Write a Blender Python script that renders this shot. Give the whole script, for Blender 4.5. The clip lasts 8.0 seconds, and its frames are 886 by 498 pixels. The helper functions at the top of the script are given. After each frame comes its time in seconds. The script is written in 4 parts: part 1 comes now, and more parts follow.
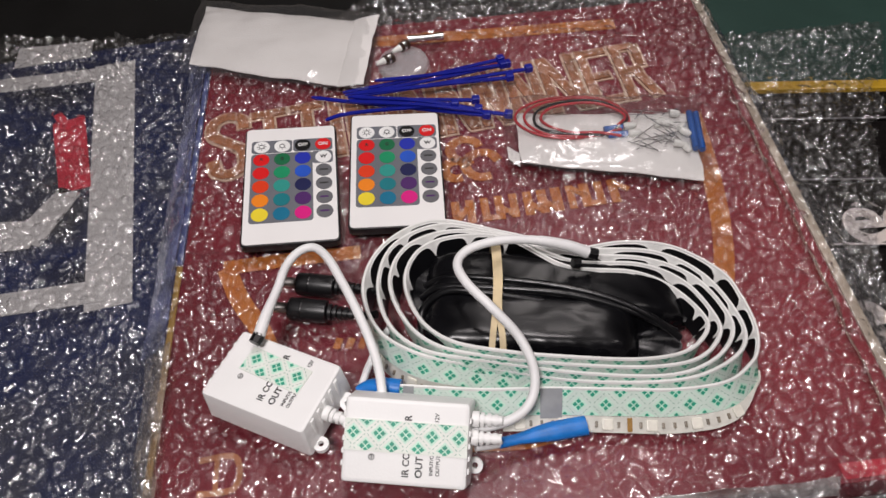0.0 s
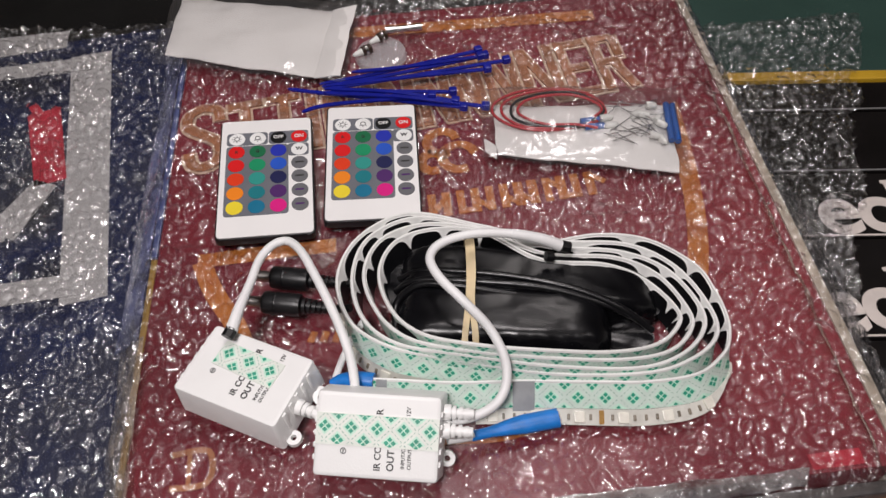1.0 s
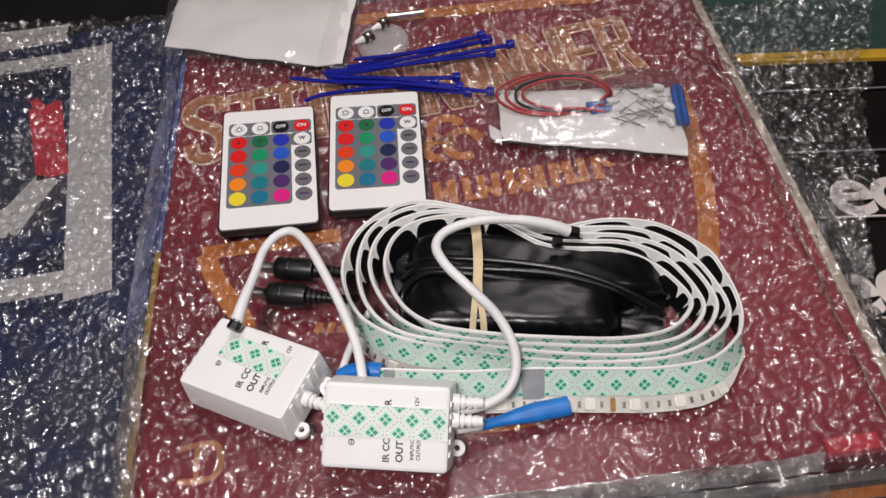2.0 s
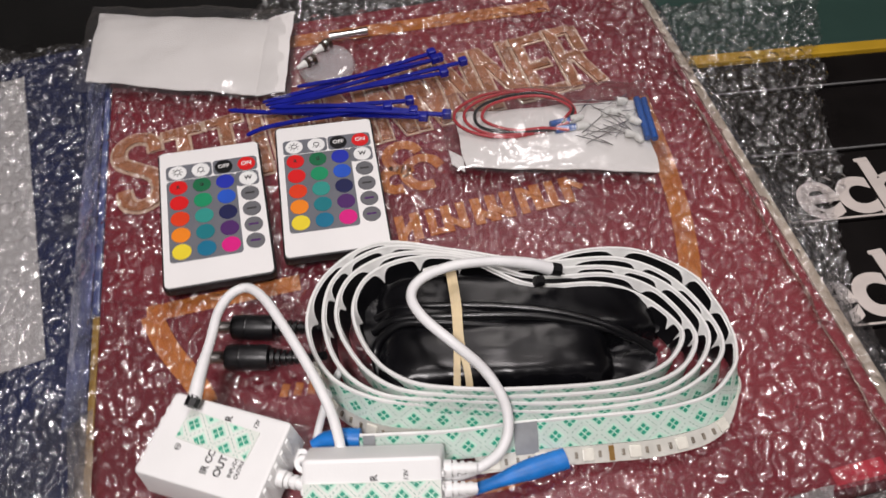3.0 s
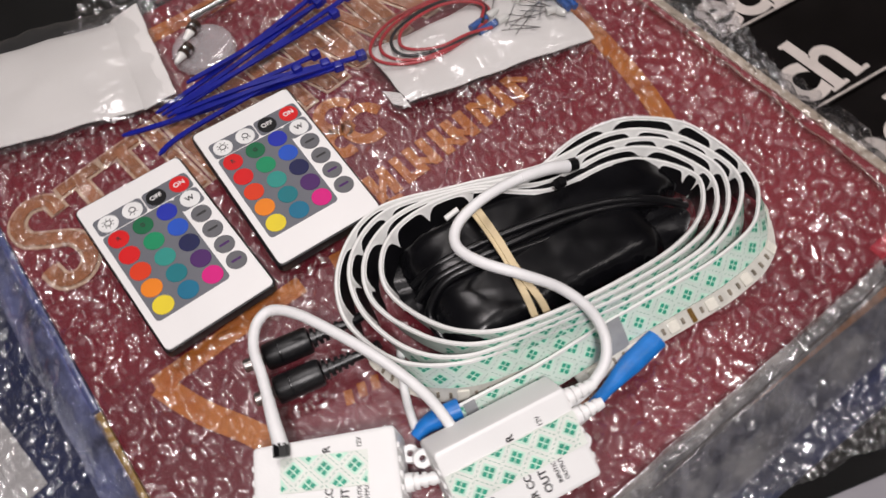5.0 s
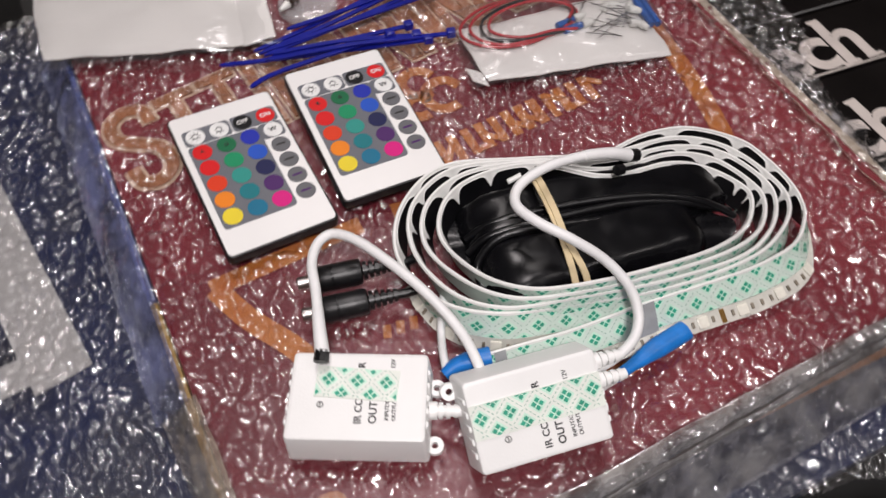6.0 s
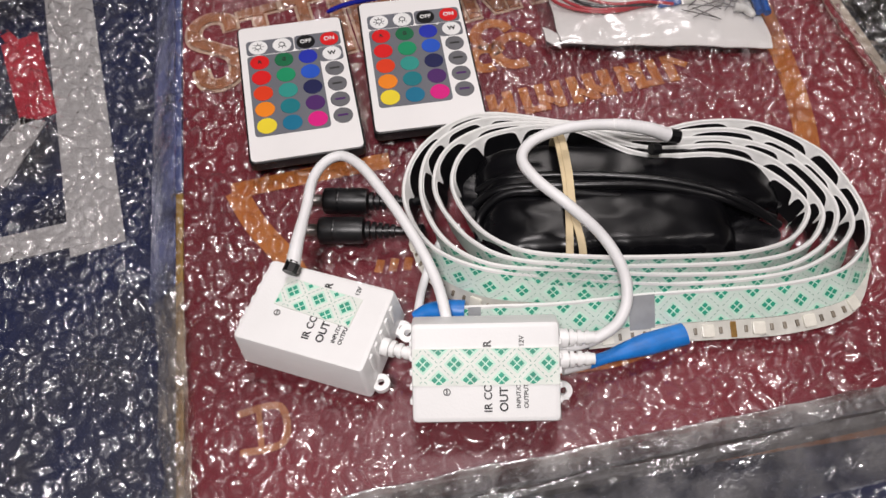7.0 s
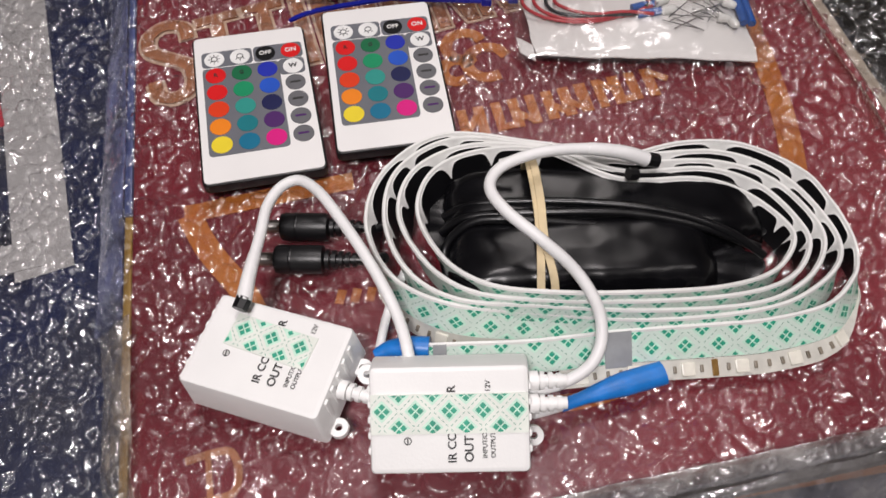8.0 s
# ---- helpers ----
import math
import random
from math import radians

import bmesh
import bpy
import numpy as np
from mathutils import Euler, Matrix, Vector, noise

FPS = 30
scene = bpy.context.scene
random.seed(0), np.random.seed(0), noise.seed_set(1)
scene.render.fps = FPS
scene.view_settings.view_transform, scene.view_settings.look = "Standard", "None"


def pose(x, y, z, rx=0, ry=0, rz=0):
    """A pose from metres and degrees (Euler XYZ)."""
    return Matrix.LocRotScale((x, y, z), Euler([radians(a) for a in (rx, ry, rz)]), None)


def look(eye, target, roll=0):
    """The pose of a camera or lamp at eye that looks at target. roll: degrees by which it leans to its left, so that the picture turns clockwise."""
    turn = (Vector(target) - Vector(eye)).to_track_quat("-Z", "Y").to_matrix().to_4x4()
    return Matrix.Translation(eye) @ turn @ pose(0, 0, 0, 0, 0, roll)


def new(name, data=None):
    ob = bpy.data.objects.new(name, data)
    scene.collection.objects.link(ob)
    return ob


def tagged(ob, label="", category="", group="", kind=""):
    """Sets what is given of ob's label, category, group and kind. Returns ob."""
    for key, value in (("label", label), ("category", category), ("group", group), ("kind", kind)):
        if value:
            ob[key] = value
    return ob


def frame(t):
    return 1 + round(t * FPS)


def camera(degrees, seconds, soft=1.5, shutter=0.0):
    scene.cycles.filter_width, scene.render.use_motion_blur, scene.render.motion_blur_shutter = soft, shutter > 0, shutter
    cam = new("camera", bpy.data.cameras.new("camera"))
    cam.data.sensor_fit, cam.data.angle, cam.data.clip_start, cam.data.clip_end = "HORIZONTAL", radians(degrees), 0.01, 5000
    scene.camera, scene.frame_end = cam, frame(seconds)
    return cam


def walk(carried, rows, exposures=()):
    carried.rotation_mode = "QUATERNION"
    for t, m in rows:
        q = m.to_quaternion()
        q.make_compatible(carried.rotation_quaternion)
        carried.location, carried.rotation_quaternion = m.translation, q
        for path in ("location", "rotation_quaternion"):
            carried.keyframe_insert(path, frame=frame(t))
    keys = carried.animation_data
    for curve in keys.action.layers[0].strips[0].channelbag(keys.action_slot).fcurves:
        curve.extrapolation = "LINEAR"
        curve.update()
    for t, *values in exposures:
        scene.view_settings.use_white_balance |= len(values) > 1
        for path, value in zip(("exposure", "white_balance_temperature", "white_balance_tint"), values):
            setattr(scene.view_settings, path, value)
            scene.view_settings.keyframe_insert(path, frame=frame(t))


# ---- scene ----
cam = camera(60.4, 8.0, shutter=0.4)
PATH = [
    (0, (0.02, -0.024, 0.312), (-0.059, 1.21, -1.26), -3.5),
    (0.5, (0.024, -0.021, 0.313), (-0.032, 1.199, -1.272), -2.2),
    (1, (0.028, -0.022, 0.313), (-0.027, 1.188, -1.278), -2.8),
    (1.5, (0.028, -0.023, 0.313), (-0.048, 1.191, -1.275), -4.1),
    (1.7, (0.028, -0.022, 0.312), (-0.049, 1.183, -1.283), -4.4),
    (2.8, (0.023, 0.002, 0.299), (0.05, 1.181, -1.316), -2.7),
    (3, (0.014, 0.015, 0.3), (0.103, 1.184, -1.321), -2.1),
    (3.5, (-0.013, 0.037, 0.29), (0.199, 1.095, -1.393), -2.9),
    (4, (-0.02, 0.005, 0.293), (0.195, 1.129, -1.347), -2.6),
    (4.2, (-0.022, -0.006, 0.296), (0.148, 1.121, -1.347), -4.3),
    (5.3, (-0.077, 0.069, 0.284), (0.447, 0.889, -1.464), -3.6),
    (5.5, (-0.09, 0.06, 0.29), (0.456, 0.911, -1.435), -2.0),
    (6, (-0.08, 0.026, 0.286), (0.329, 1.021, -1.4), 1.5),
    (6.5, (-0.034, 0.006, 0.271), (0.084, 1.074, -1.415), -1.6),
    (6.7, (-0.023, -0.001, 0.267), (-0.010, 1.086, -1.412), -5.1),
    (7, (-0.019, 0.001, 0.266), (-0.02, 1.072, -1.423), -5.2),
    (7.5, (-0.015, 0.017, 0.258), (0.005, 1.034, -1.464), -4.3),
    (8, (-0.009, 0.023, 0.257), (0.021, 1.074, -1.444), -3.9),
]
walk(cam, [(t, look(eye, target, roll)) for t, eye, target, roll in PATH], ((0, 0.20), (1.7, 0.20), (3.5, 0.30), (8, 0.30)))

# ---- world and lamps ----
world = bpy.data.worlds.new("world")
world.use_nodes = True
world.node_tree.nodes["Background"].inputs[0].default_value = (0.9, 0.88, 1.0, 1)
world.node_tree.nodes["Background"].inputs[1].default_value = 0.03
scene.world = world


def area_lamp(name, eye, target, size, watts, colour):
    data = bpy.data.lights.new(name, "AREA")
    data.shape, data.size, data.energy, data.color = "DISK", size, watts, colour
    ob = new(name, data)
    ob.matrix_world = look(eye, target)
    return ob


# unseen front light, added to brighten the near side
area_lamp("front_key_light", (-0.12, -0.22, 0.86), (0.0, 0.16, 0), 0.19, 5.5, (1.0, 0.935, 0.935))
area_lamp("overhead_light", (0.05, 0.54, 1.52), (0.0, 0.2, 0), 0.32, 5.7, (1.0, 0.92, 0.92))
area_lamp("overhead_light", (0.30, 1.25, 1.52), (0.0, 0.2, 0), 0.32, 2.4, (1.0, 0.92, 0.90))
# extra unseen light at the right, added for more glints on the film
area_lamp("overhead_light", (0.75, -0.15, 1.52), (0.0, 0.2, 0), 0.32, 1.8, (1.0, 0.92, 0.90))

# ---- materials ----


def nodes_of(mat):
    return mat.node_tree.nodes, mat.node_tree.links


def plastic(name, colour, rough=0.4, vary=0.06, scale=60, bump=0.05, bump_scale=400, metal=0.0, coat=0.0, spec=0.5):
    """A painted or moulded surface with two scales of variation and fine relief."""
    mat = bpy.data.materials.new(name)
    mat.use_nodes = True
    n, l = nodes_of(mat)
    b = n["Principled BSDF"]
    tex = n.new("ShaderNodeTexCoord")
    big = n.new("ShaderNodeTexNoise")
    big.inputs["Scale"].default_value, big.inputs["Detail"].default_value = scale, 4
    l.new(tex.outputs["Object"], big.inputs["Vector"])
    ramp = n.new("ShaderNodeValToRGB")
    lo = [max(0.0, c * (1 - vary)) for c in colour]
    hi = [min(1.0, c * (1 + vary)) for c in colour]
    ramp.color_ramp.elements[0].color, ramp.color_ramp.elements[1].color = (*lo, 1), (*hi, 1)
    ramp.color_ramp.elements[0].position, ramp.color_ramp.elements[1].position = 0.3, 0.7
    l.new(big.outputs["Fac"], ramp.inputs["Fac"])
    l.new(ramp.outputs["Color"], b.inputs["Base Color"])
    fine = n.new("ShaderNodeTexNoise")
    fine.inputs["Scale"].default_value, fine.inputs["Detail"].default_value = bump_scale, 3
    l.new(tex.outputs["Object"], fine.inputs["Vector"])
    bmp = n.new("ShaderNodeBump")
    bmp.inputs["Strength"].default_value, bmp.inputs["Distance"].default_value = bump, 0.001
    l.new(fine.outputs["Fac"], bmp.inputs["Height"])
    l.new(bmp.outputs["Normal"], b.inputs["Normal"])
    mul = n.new("ShaderNodeMapRange")
    mul.inputs["To Min"].default_value, mul.inputs["To Max"].default_value = rough * 0.8, min(1, rough * 1.2)
    l.new(big.outputs["Fac"], mul.inputs["Value"])
    l.new(mul.outputs["Result"], b.inputs["Roughness"])
    b.inputs["Metallic"].default_value = metal
    b.inputs["Coat Weight"].default_value = coat
    b.inputs["Specular IOR Level"].default_value = spec
    return mat


def clear_film(name, gloss=0.9, haze=0.08, rough=0.08, tint=(0.93, 0.94, 0.95), bump=0.3, scale=350, base_gloss=0.06, detail=2.0, distance=0.002, sheen=0.0, milk=(0.8, 0.8, 0.82), patchy=0.0):
    """Clear plastic film: see-through, with a fresnel gloss and a little milky haze."""
    mat = bpy.data.materials.new(name)
    mat.use_nodes = True
    n, l = nodes_of(mat)
    n.remove(n["Principled BSDF"])
    out = n["Material Output"]
    tex = n.new("ShaderNodeTexCoord")
    ns = n.new("ShaderNodeTexNoise")
    ns.inputs["Scale"].default_value, ns.inputs["Detail"].default_value = scale, detail
    ns.inputs["Distortion"].default_value = 0.6
    l.new(tex.outputs["Object"], ns.inputs["Vector"])
    bmp = n.new("ShaderNodeBump")
    bmp.inputs["Strength"].default_value, bmp.inputs["Distance"].default_value = bump, distance
    l.new(ns.outputs["Fac"], bmp.inputs["Height"])
    tr = n.new("ShaderNodeBsdfTransparent")
    tr.inputs["Color"].default_value = (*tint, 1)
    df = n.new("ShaderNodeBsdfDiffuse")
    df.inputs["Color"].default_value = (*milk, 1)
    l.new(bmp.outputs["Normal"], df.inputs["Normal"])
    gl = n.new("ShaderNodeBsdfGlossy")
    gl.inputs["Roughness"].default_value = rough
    gl.inputs["Color"].default_value = (gloss, gloss, gloss, 1)
    l.new(bmp.outputs["Normal"], gl.inputs["Normal"])
    m1 = n.new("ShaderNodeMixShader")
    m1.inputs["Fac"].default_value = haze
    if patchy:
        blot = n.new("ShaderNodeTexNoise")
        blot.inputs["Scale"].default_value, blot.inputs["Detail"].default_value = patchy, 4
        l.new(tex.outputs["Object"], blot.inputs["Vector"])
        span = n.new("ShaderNodeMapRange")
        span.inputs["From Min"].default_value, span.inputs["From Max"].default_value = 0.38, 0.66
        span.inputs["To Min"].default_value, span.inputs["To Max"].default_value = haze * 0.15, haze * 1.6
        l.new(blot.outputs["Fac"], span.inputs["Value"])
        l.new(span.outputs["Result"], m1.inputs["Fac"])
    l.new(tr.outputs[0], m1.inputs[1])
    l.new(df.outputs[0], m1.inputs[2])
    fr = n.new("ShaderNodeLayerWeight")
    fr.inputs["Blend"].default_value = 0.5
    l.new(bmp.outputs["Normal"], fr.inputs["Normal"])
    power = n.new("ShaderNodeMath")
    power.operation = "POWER"
    power.inputs[1].default_value = 4.0
    l.new(fr.outputs["Facing"], power.inputs[0])
    two = n.new("ShaderNodeMath")
    two.operation, two.use_clamp = "MULTIPLY_ADD", True
    two.inputs[1].default_value, two.inputs[2].default_value = 0.8, base_gloss
    l.new(power.outputs[0], two.inputs[0])
    if sheen:
        soft = n.new("ShaderNodeBsdfGlossy")
        soft.inputs["Roughness"].default_value = 0.32
        l.new(bmp.outputs["Normal"], soft.inputs["Normal"])
        m3 = n.new("ShaderNodeMixShader")
        m3.inputs["Fac"].default_value = sheen
        l.new(m1.outputs[0], m3.inputs[1])
        l.new(soft.outputs[0], m3.inputs[2])
        m1 = m3
    m2 = n.new("ShaderNodeMixShader")
    l.new(two.outputs[0], m2.inputs["Fac"])
    l.new(m1.outputs[0], m2.inputs[1])
    l.new(gl.outputs[0], m2.inputs[2])
    l.new(m2.outputs[0], out.inputs["Surface"])
    return mat


def printed(name, a, b, c, scale=9, rough=0.35):
    """Printed artwork: a mottled blend of three inks."""
    mat = plastic(name, a, rough=rough)
    n, l = nodes_of(mat)
    tex = n.new("ShaderNodeTexCoord")
    ns = n.new("ShaderNodeTexNoise")
    ns.inputs["Scale"].default_value, ns.inputs["Detail"].default_value = scale, 6
    l.new(tex.outputs["Object"], ns.inputs["Vector"])
    ramp = n.new("ShaderNodeValToRGB")
    e = ramp.color_ramp.elements
    e[0].position, e[0].color = 0.32, (*a, 1)
    e[1].position, e[1].color = 0.52, (*b, 1)
    k = e.new(0.7)
    k.color = (*c, 1)
    l.new(ns.outputs["Fac"], ramp.inputs["Fac"])
    l.new(ramp.outputs["Color"], n["Principled BSDF"].inputs["Base Color"])
    return mat


WHITE = plastic("white_plastic", (0.80, 0.80, 0.79), 0.42, 0.03, 40, 0.06, 900)
CABLE_WHITE = plastic("white_cable", (0.78, 0.78, 0.78), 0.45, 0.05, 120, 0.04, 700)
FACE_WHITE = plastic("white_face", (0.80, 0.79, 0.78), 0.32, 0.02, 30, 0.02, 500)
BLACK = plastic("black_plastic", (0.006, 0.006, 0.007), 0.38, 0.2, 80, 0.08, 600)
BAG_BLACK = plastic("black_bag_film", (0.004, 0.004, 0.005), 0.26, 0.3, 60, 0.12, 120, spec=0.32)
RUBBER_BLACK = plastic("black_rubber", (0.004, 0.004, 0.005), 0.3, 0.2, 100, 0.06, 500)
TAPE_BAND_BLACK = plastic("black_tape_and_band", (0.003, 0.003, 0.004), 0.4, 0.2, 100, 0.1, 300)
KEY_GREY = plastic("key_grey", (0.14, 0.145, 0.165), 0.42, 0.05, 90, 0.03, 500, spec=0.25)
INK = plastic("black_ink", (0.02, 0.02, 0.02), 0.5)
INK_GREY = plastic("grey_ink", (0.16, 0.16, 0.16), 0.5)
BLUE_SHRINK = plastic("blue_heat_shrink", (0.01, 0.17, 0.55), 0.4, 0.15, 150, 0.15, 300)
BLUE_TIE = plastic("blue_nylon", (0.006, 0.011, 0.24), 0.3, 0.15, 100, 0.05, 400)
BLUE_TUBE = plastic("blue_tube", (0.012, 0.08, 0.32), 0.45, 0.15, 100, 0.1, 400)
TAPE_WHITE = plastic("tape_liner", (0.72, 0.76, 0.70), 0.4, 0.06, 120, 0.08, 400)
# greener, darker copy of the liner, with the coil's shade in its colour
STRIP_TAPE_SHADED = plastic("strip_tape_liner_shaded", (0.60, 0.71, 0.64), 0.4, 0.06, 120, 0.08, 400)
TAPE_GREEN = plastic("tape_green_print", (0.02, 0.30, 0.19), 0.45, 0.2, 300, 0.03, 500)
TAPE_DASH = plastic("tape_dash_print", (0.22, 0.40, 0.32), 0.45, 0.2, 300, 0.03, 500)
TAPE_PALE = plastic("tape_pale_print", (0.52, 0.76, 0.63), 0.45, 0.1, 300, 0.03, 500)
STRIP_EDGE = plastic("strip_white", (0.76, 0.76, 0.74), 0.45, 0.05, 150, 0.06, 500)
SILICONE = plastic("silicone_strip", (0.56, 0.55, 0.50), 0.25, 0.12, 120, 0.3, 160)
COPPER = plastic("solder_copper", (0.30, 0.17, 0.05), 0.3, 0.2, 400, 0.1, 600, metal=0.6)
GREY_FOIL = plastic("grey_tape", (0.30, 0.31, 0.32), 0.4, 0.1, 150, 0.1, 300)
RUBBER_BAND = plastic("rubber_band", (0.62, 0.50, 0.30), 0.55, 0.1, 120, 0.1, 500)
METAL = plastic("bright_metal", (0.65, 0.65, 0.66), 0.2, 0.1, 200, 0.05, 500, metal=1.0)
PAPER = plastic("white_paper", (0.74, 0.72, 0.70), 0.6, 0.05, 25, 0.2, 60)
RED_WIRE = plastic("red_wire", (0.42, 0.02, 0.03), 0.35, 0.1, 200, 0.03, 500)
CLEAR_BEAD = plastic("clear_bulb", (0.75, 0.75, 0.72), 0.1, 0.1, 200, 0.1, 300)
MAROON = printed("maroon_artwork", (0.132, 0.009, 0.018), (0.196, 0.016, 0.028), (0.262, 0.035, 0.046))
ORANGE = printed("orange_artwork", (0.42, 0.12, 0.025), (0.50, 0.17, 0.03), (0.34, 0.09, 0.03), 40)
CREAM = plastic("cream_artwork", (0.58, 0.42, 0.30), 0.4, 0.15, 80)
BROWN = plastic("letter_brown", (0.36, 0.145, 0.065), 0.4, 0.25, 60)
NAVY = printed("navy_artwork", (0.006, 0.007, 0.016), (0.012, 0.020, 0.070), (0.040, 0.042, 0.052), 10)
OFF_WHITE = plastic("off_white_artwork", (0.42, 0.41, 0.40), 0.4, 0.1, 30)
ART_RED = plastic("red_artwork", (0.45, 0.03, 0.05), 0.4, 0.2, 60)
# blue here is painted glare on the upper left rim
RIM_BLUE_GLARE = plastic("panel_rim_blue_glare", (0.10, 0.13, 0.30), 0.3, 0.2, 20)
RIM_YELLOW = plastic("panel_rim_yellow", (0.42, 0.25, 0.05), 0.4, 0.2, 30)
RIM_GREY = plastic("panel_rim_grey", (0.13, 0.12, 0.115), 0.4, 0.2, 30)
RIM_BEIGE = plastic("panel_rim_beige", (0.45, 0.38, 0.30), 0.4, 0.2, 30)
CASE_BLACK = plastic("black_case", (0.005, 0.004, 0.004), 0.3, 0.3, 30, 0.05, 200)
LETTER_WHITE = plastic("case_letters", (0.62, 0.56, 0.52), 0.4, 0.08, 60)
GREEN_BOARD = plastic("dark_green_board", (0.018, 0.050, 0.040), 0.5, 0.15, 10, 0.1, 200)
YELLOW_TRIM = plastic("yellow_trim", (0.50, 0.30, 0.02), 0.4, 0.1, 30)
TABLE_DARK = plastic("dark_table_top", (0.004, 0.004, 0.004), 0.5, 0.3, 14, 0.1, 120)
ROOM_WALL = plastic("room_wall_paint", (0.42, 0.38, 0.34), 0.8, 0.05, 3, 0.1, 80)
ROOM_CEILING = plastic("ceiling_paint", (0.6, 0.58, 0.55), 0.8, 0.04, 3, 0.1, 80)
ROOM_FLOOR = plastic("room_floor_carpet", (0.06, 0.05, 0.05), 0.9, 0.2, 20, 0.4, 90)
WRAP = clear_film("bubble_film", 1.0, 0.014, 0.065, (0.95, 0.95, 0.96), 0.38, 430, 0.090, 1.0, 0.001, 0.060, (0.8, 0.78, 0.78), 110)
FOLD = clear_film("film_fold", 1.0, 0.22, 0.06, (0.94, 0.96, 0.95), 0.5, 420, 0.16, 1.0, 0.0012, 0.10, (0.82, 0.79, 0.77), 70)
FLAP = clear_film("film_flap", 1.0, 0.07, 0.06, (0.95, 0.96, 0.96), 0.5, 420, 0.12, 1.0, 0.0012, 0.04, (0.82, 0.79, 0.77), 70)
# the bluish milk colour paints a glare into this film
FOLD_BLUE_GLARE = clear_film("film_fold_blue_glare", 1.0, 0.16, 0.12, (0.90, 0.92, 0.98), 0.5, 200, 0.08, 2.0, 0.002, 0.06, (0.34, 0.38, 0.72), 55)
FOLD_BEIGE = clear_film("film_fold_beige", 1.0, 0.20, 0.12, (0.96, 0.94, 0.90), 0.5, 200, 0.08, 2.0, 0.002, 0.06, (0.62, 0.54, 0.46), 55)
CLEAR_BAG = clear_film("clear_bag_film", 0.95, 0.015, 0.16, (0.97, 0.97, 0.97), 0.35, 110, 0.022, 2.0, 0.002)
CLEAR_DISC = clear_film("clear_bag_puff", 0.95, 0.24, 0.08, (0.95, 0.95, 0.95), 0.3, 120)

# ---- mesh helpers ----


def finish(name, bm, material, parent=None, label="", smooth=True):
    bmesh.ops.recalc_face_normals(bm, faces=bm.faces)
    me = bpy.data.meshes.new(name)
    bm.to_mesh(me)
    bm.free()
    if smooth:
        for p in me.polygons:
            p.use_smooth = True
        me.set_sharp_from_angle(angle=radians(38))
    me.materials.append(material)
    ob = new(name, me)
    if parent:
        ob.parent = parent
    if label:
        tagged(ob, label)
    return ob


def part(name, bm, material, parent, label=""):
    return finish(name, bm, material, parent, label)


def thing(name, m, label, category, group=""):
    ob = new(name)
    ob.empty_display_size = 0.01
    ob.matrix_world = m
    return tagged(ob, label, category, group)


def rounded(w, h, r, n=4):
    """The outline of a rounded rectangle about the origin."""
    out = []
    for cx, cy, a0 in ((w / 2 - r, h / 2 - r, 0), (r - w / 2, h / 2 - r, 90), (r - w / 2, r - h / 2, 180), (w / 2 - r, r - h / 2, 270)):
        for i in range(n + 1):
            a = radians(a0 + 90 * i / n)
            out.append((cx + r * math.cos(a), cy + r * math.sin(a)))
    return out


def disc(r, n=20, cx=0, cy=0):
    return [(cx + r * math.cos(2 * math.pi * i / n), cy + r * math.sin(2 * math.pi * i / n)) for i in range(n)]


def slab(outline, z0, z1, bevel=0.0, grow=0.0, m=None, bm=None):
    """A plate with this outline from z0 to z1; the top's edge bevelled; grow widens the foot."""
    bm = bm or bmesh.new()
    cx = sum(p[0] for p in outline) / len(outline)
    cy = sum(p[1] for p in outline) / len(outline)
    wx = max(p[0] for p in outline) - min(p[0] for p in outline)
    wy = max(p[1] for p in outline) - min(p[1] for p in outline)

    def ring(z, inset):
        fx, fy = max(0.05, 1 - 2 * inset / wx), max(0.05, 1 - 2 * inset / wy)
        return [bm.verts.new((m @ Vector((cx + (x - cx) * fx, cy + (y - cy) * fy, z))) if m else (cx + (x - cx) * fx, cy + (y - cy) * fy, z)) for x, y in outline]

    levels = [(z0, -grow)]
    if bevel:
        levels += [(z1 - bevel, 0), (z1 - bevel * 0.3, bevel * 0.3), (z1, bevel), (z1, bevel * 1.7)]
    else:
        levels += [(z1, 0)]
    rings = [ring(*lv) for lv in levels]
    for a, b in zip(rings, rings[1:]):
        for i in range(len(a)):
            j = (i + 1) % len(a)
            bm.faces.new((a[i], a[j], b[j], b[i]))
    bm.faces.new(rings[-1])
    bm.faces.new(rings[0][::-1])
    return bm


def cuboid(x0, x1, y0, y1, z0, z1, bevel=0.0):
    return slab([(x0, y0), (x1, y0), (x1, y1), (x0, y1)], z0, z1, bevel)


def smooth_path(points, step=6, closed=False):
    """A Catmull-Rom line through the control points."""
    p = [Vector(q) for q in points]
    n = len(p)
    out = []
    for i in range(n if closed else n - 1):
        a, b, c, d = (p[(i - 1) % n], p[i], p[(i + 1) % n], p[(i + 2) % n]) if closed else (p[max(i - 1, 0)], p[i], p[i + 1], p[min(i + 2, n - 1)])
        for k in range(step):
            t = k / step
            out.append(0.5 * (2 * b + (c - a) * t + (2 * a - 5 * b + 4 * c - d) * t * t + (3 * b - a - 3 * c + d) * t ** 3))
    if not closed:
        out.append(p[-1])
    return out


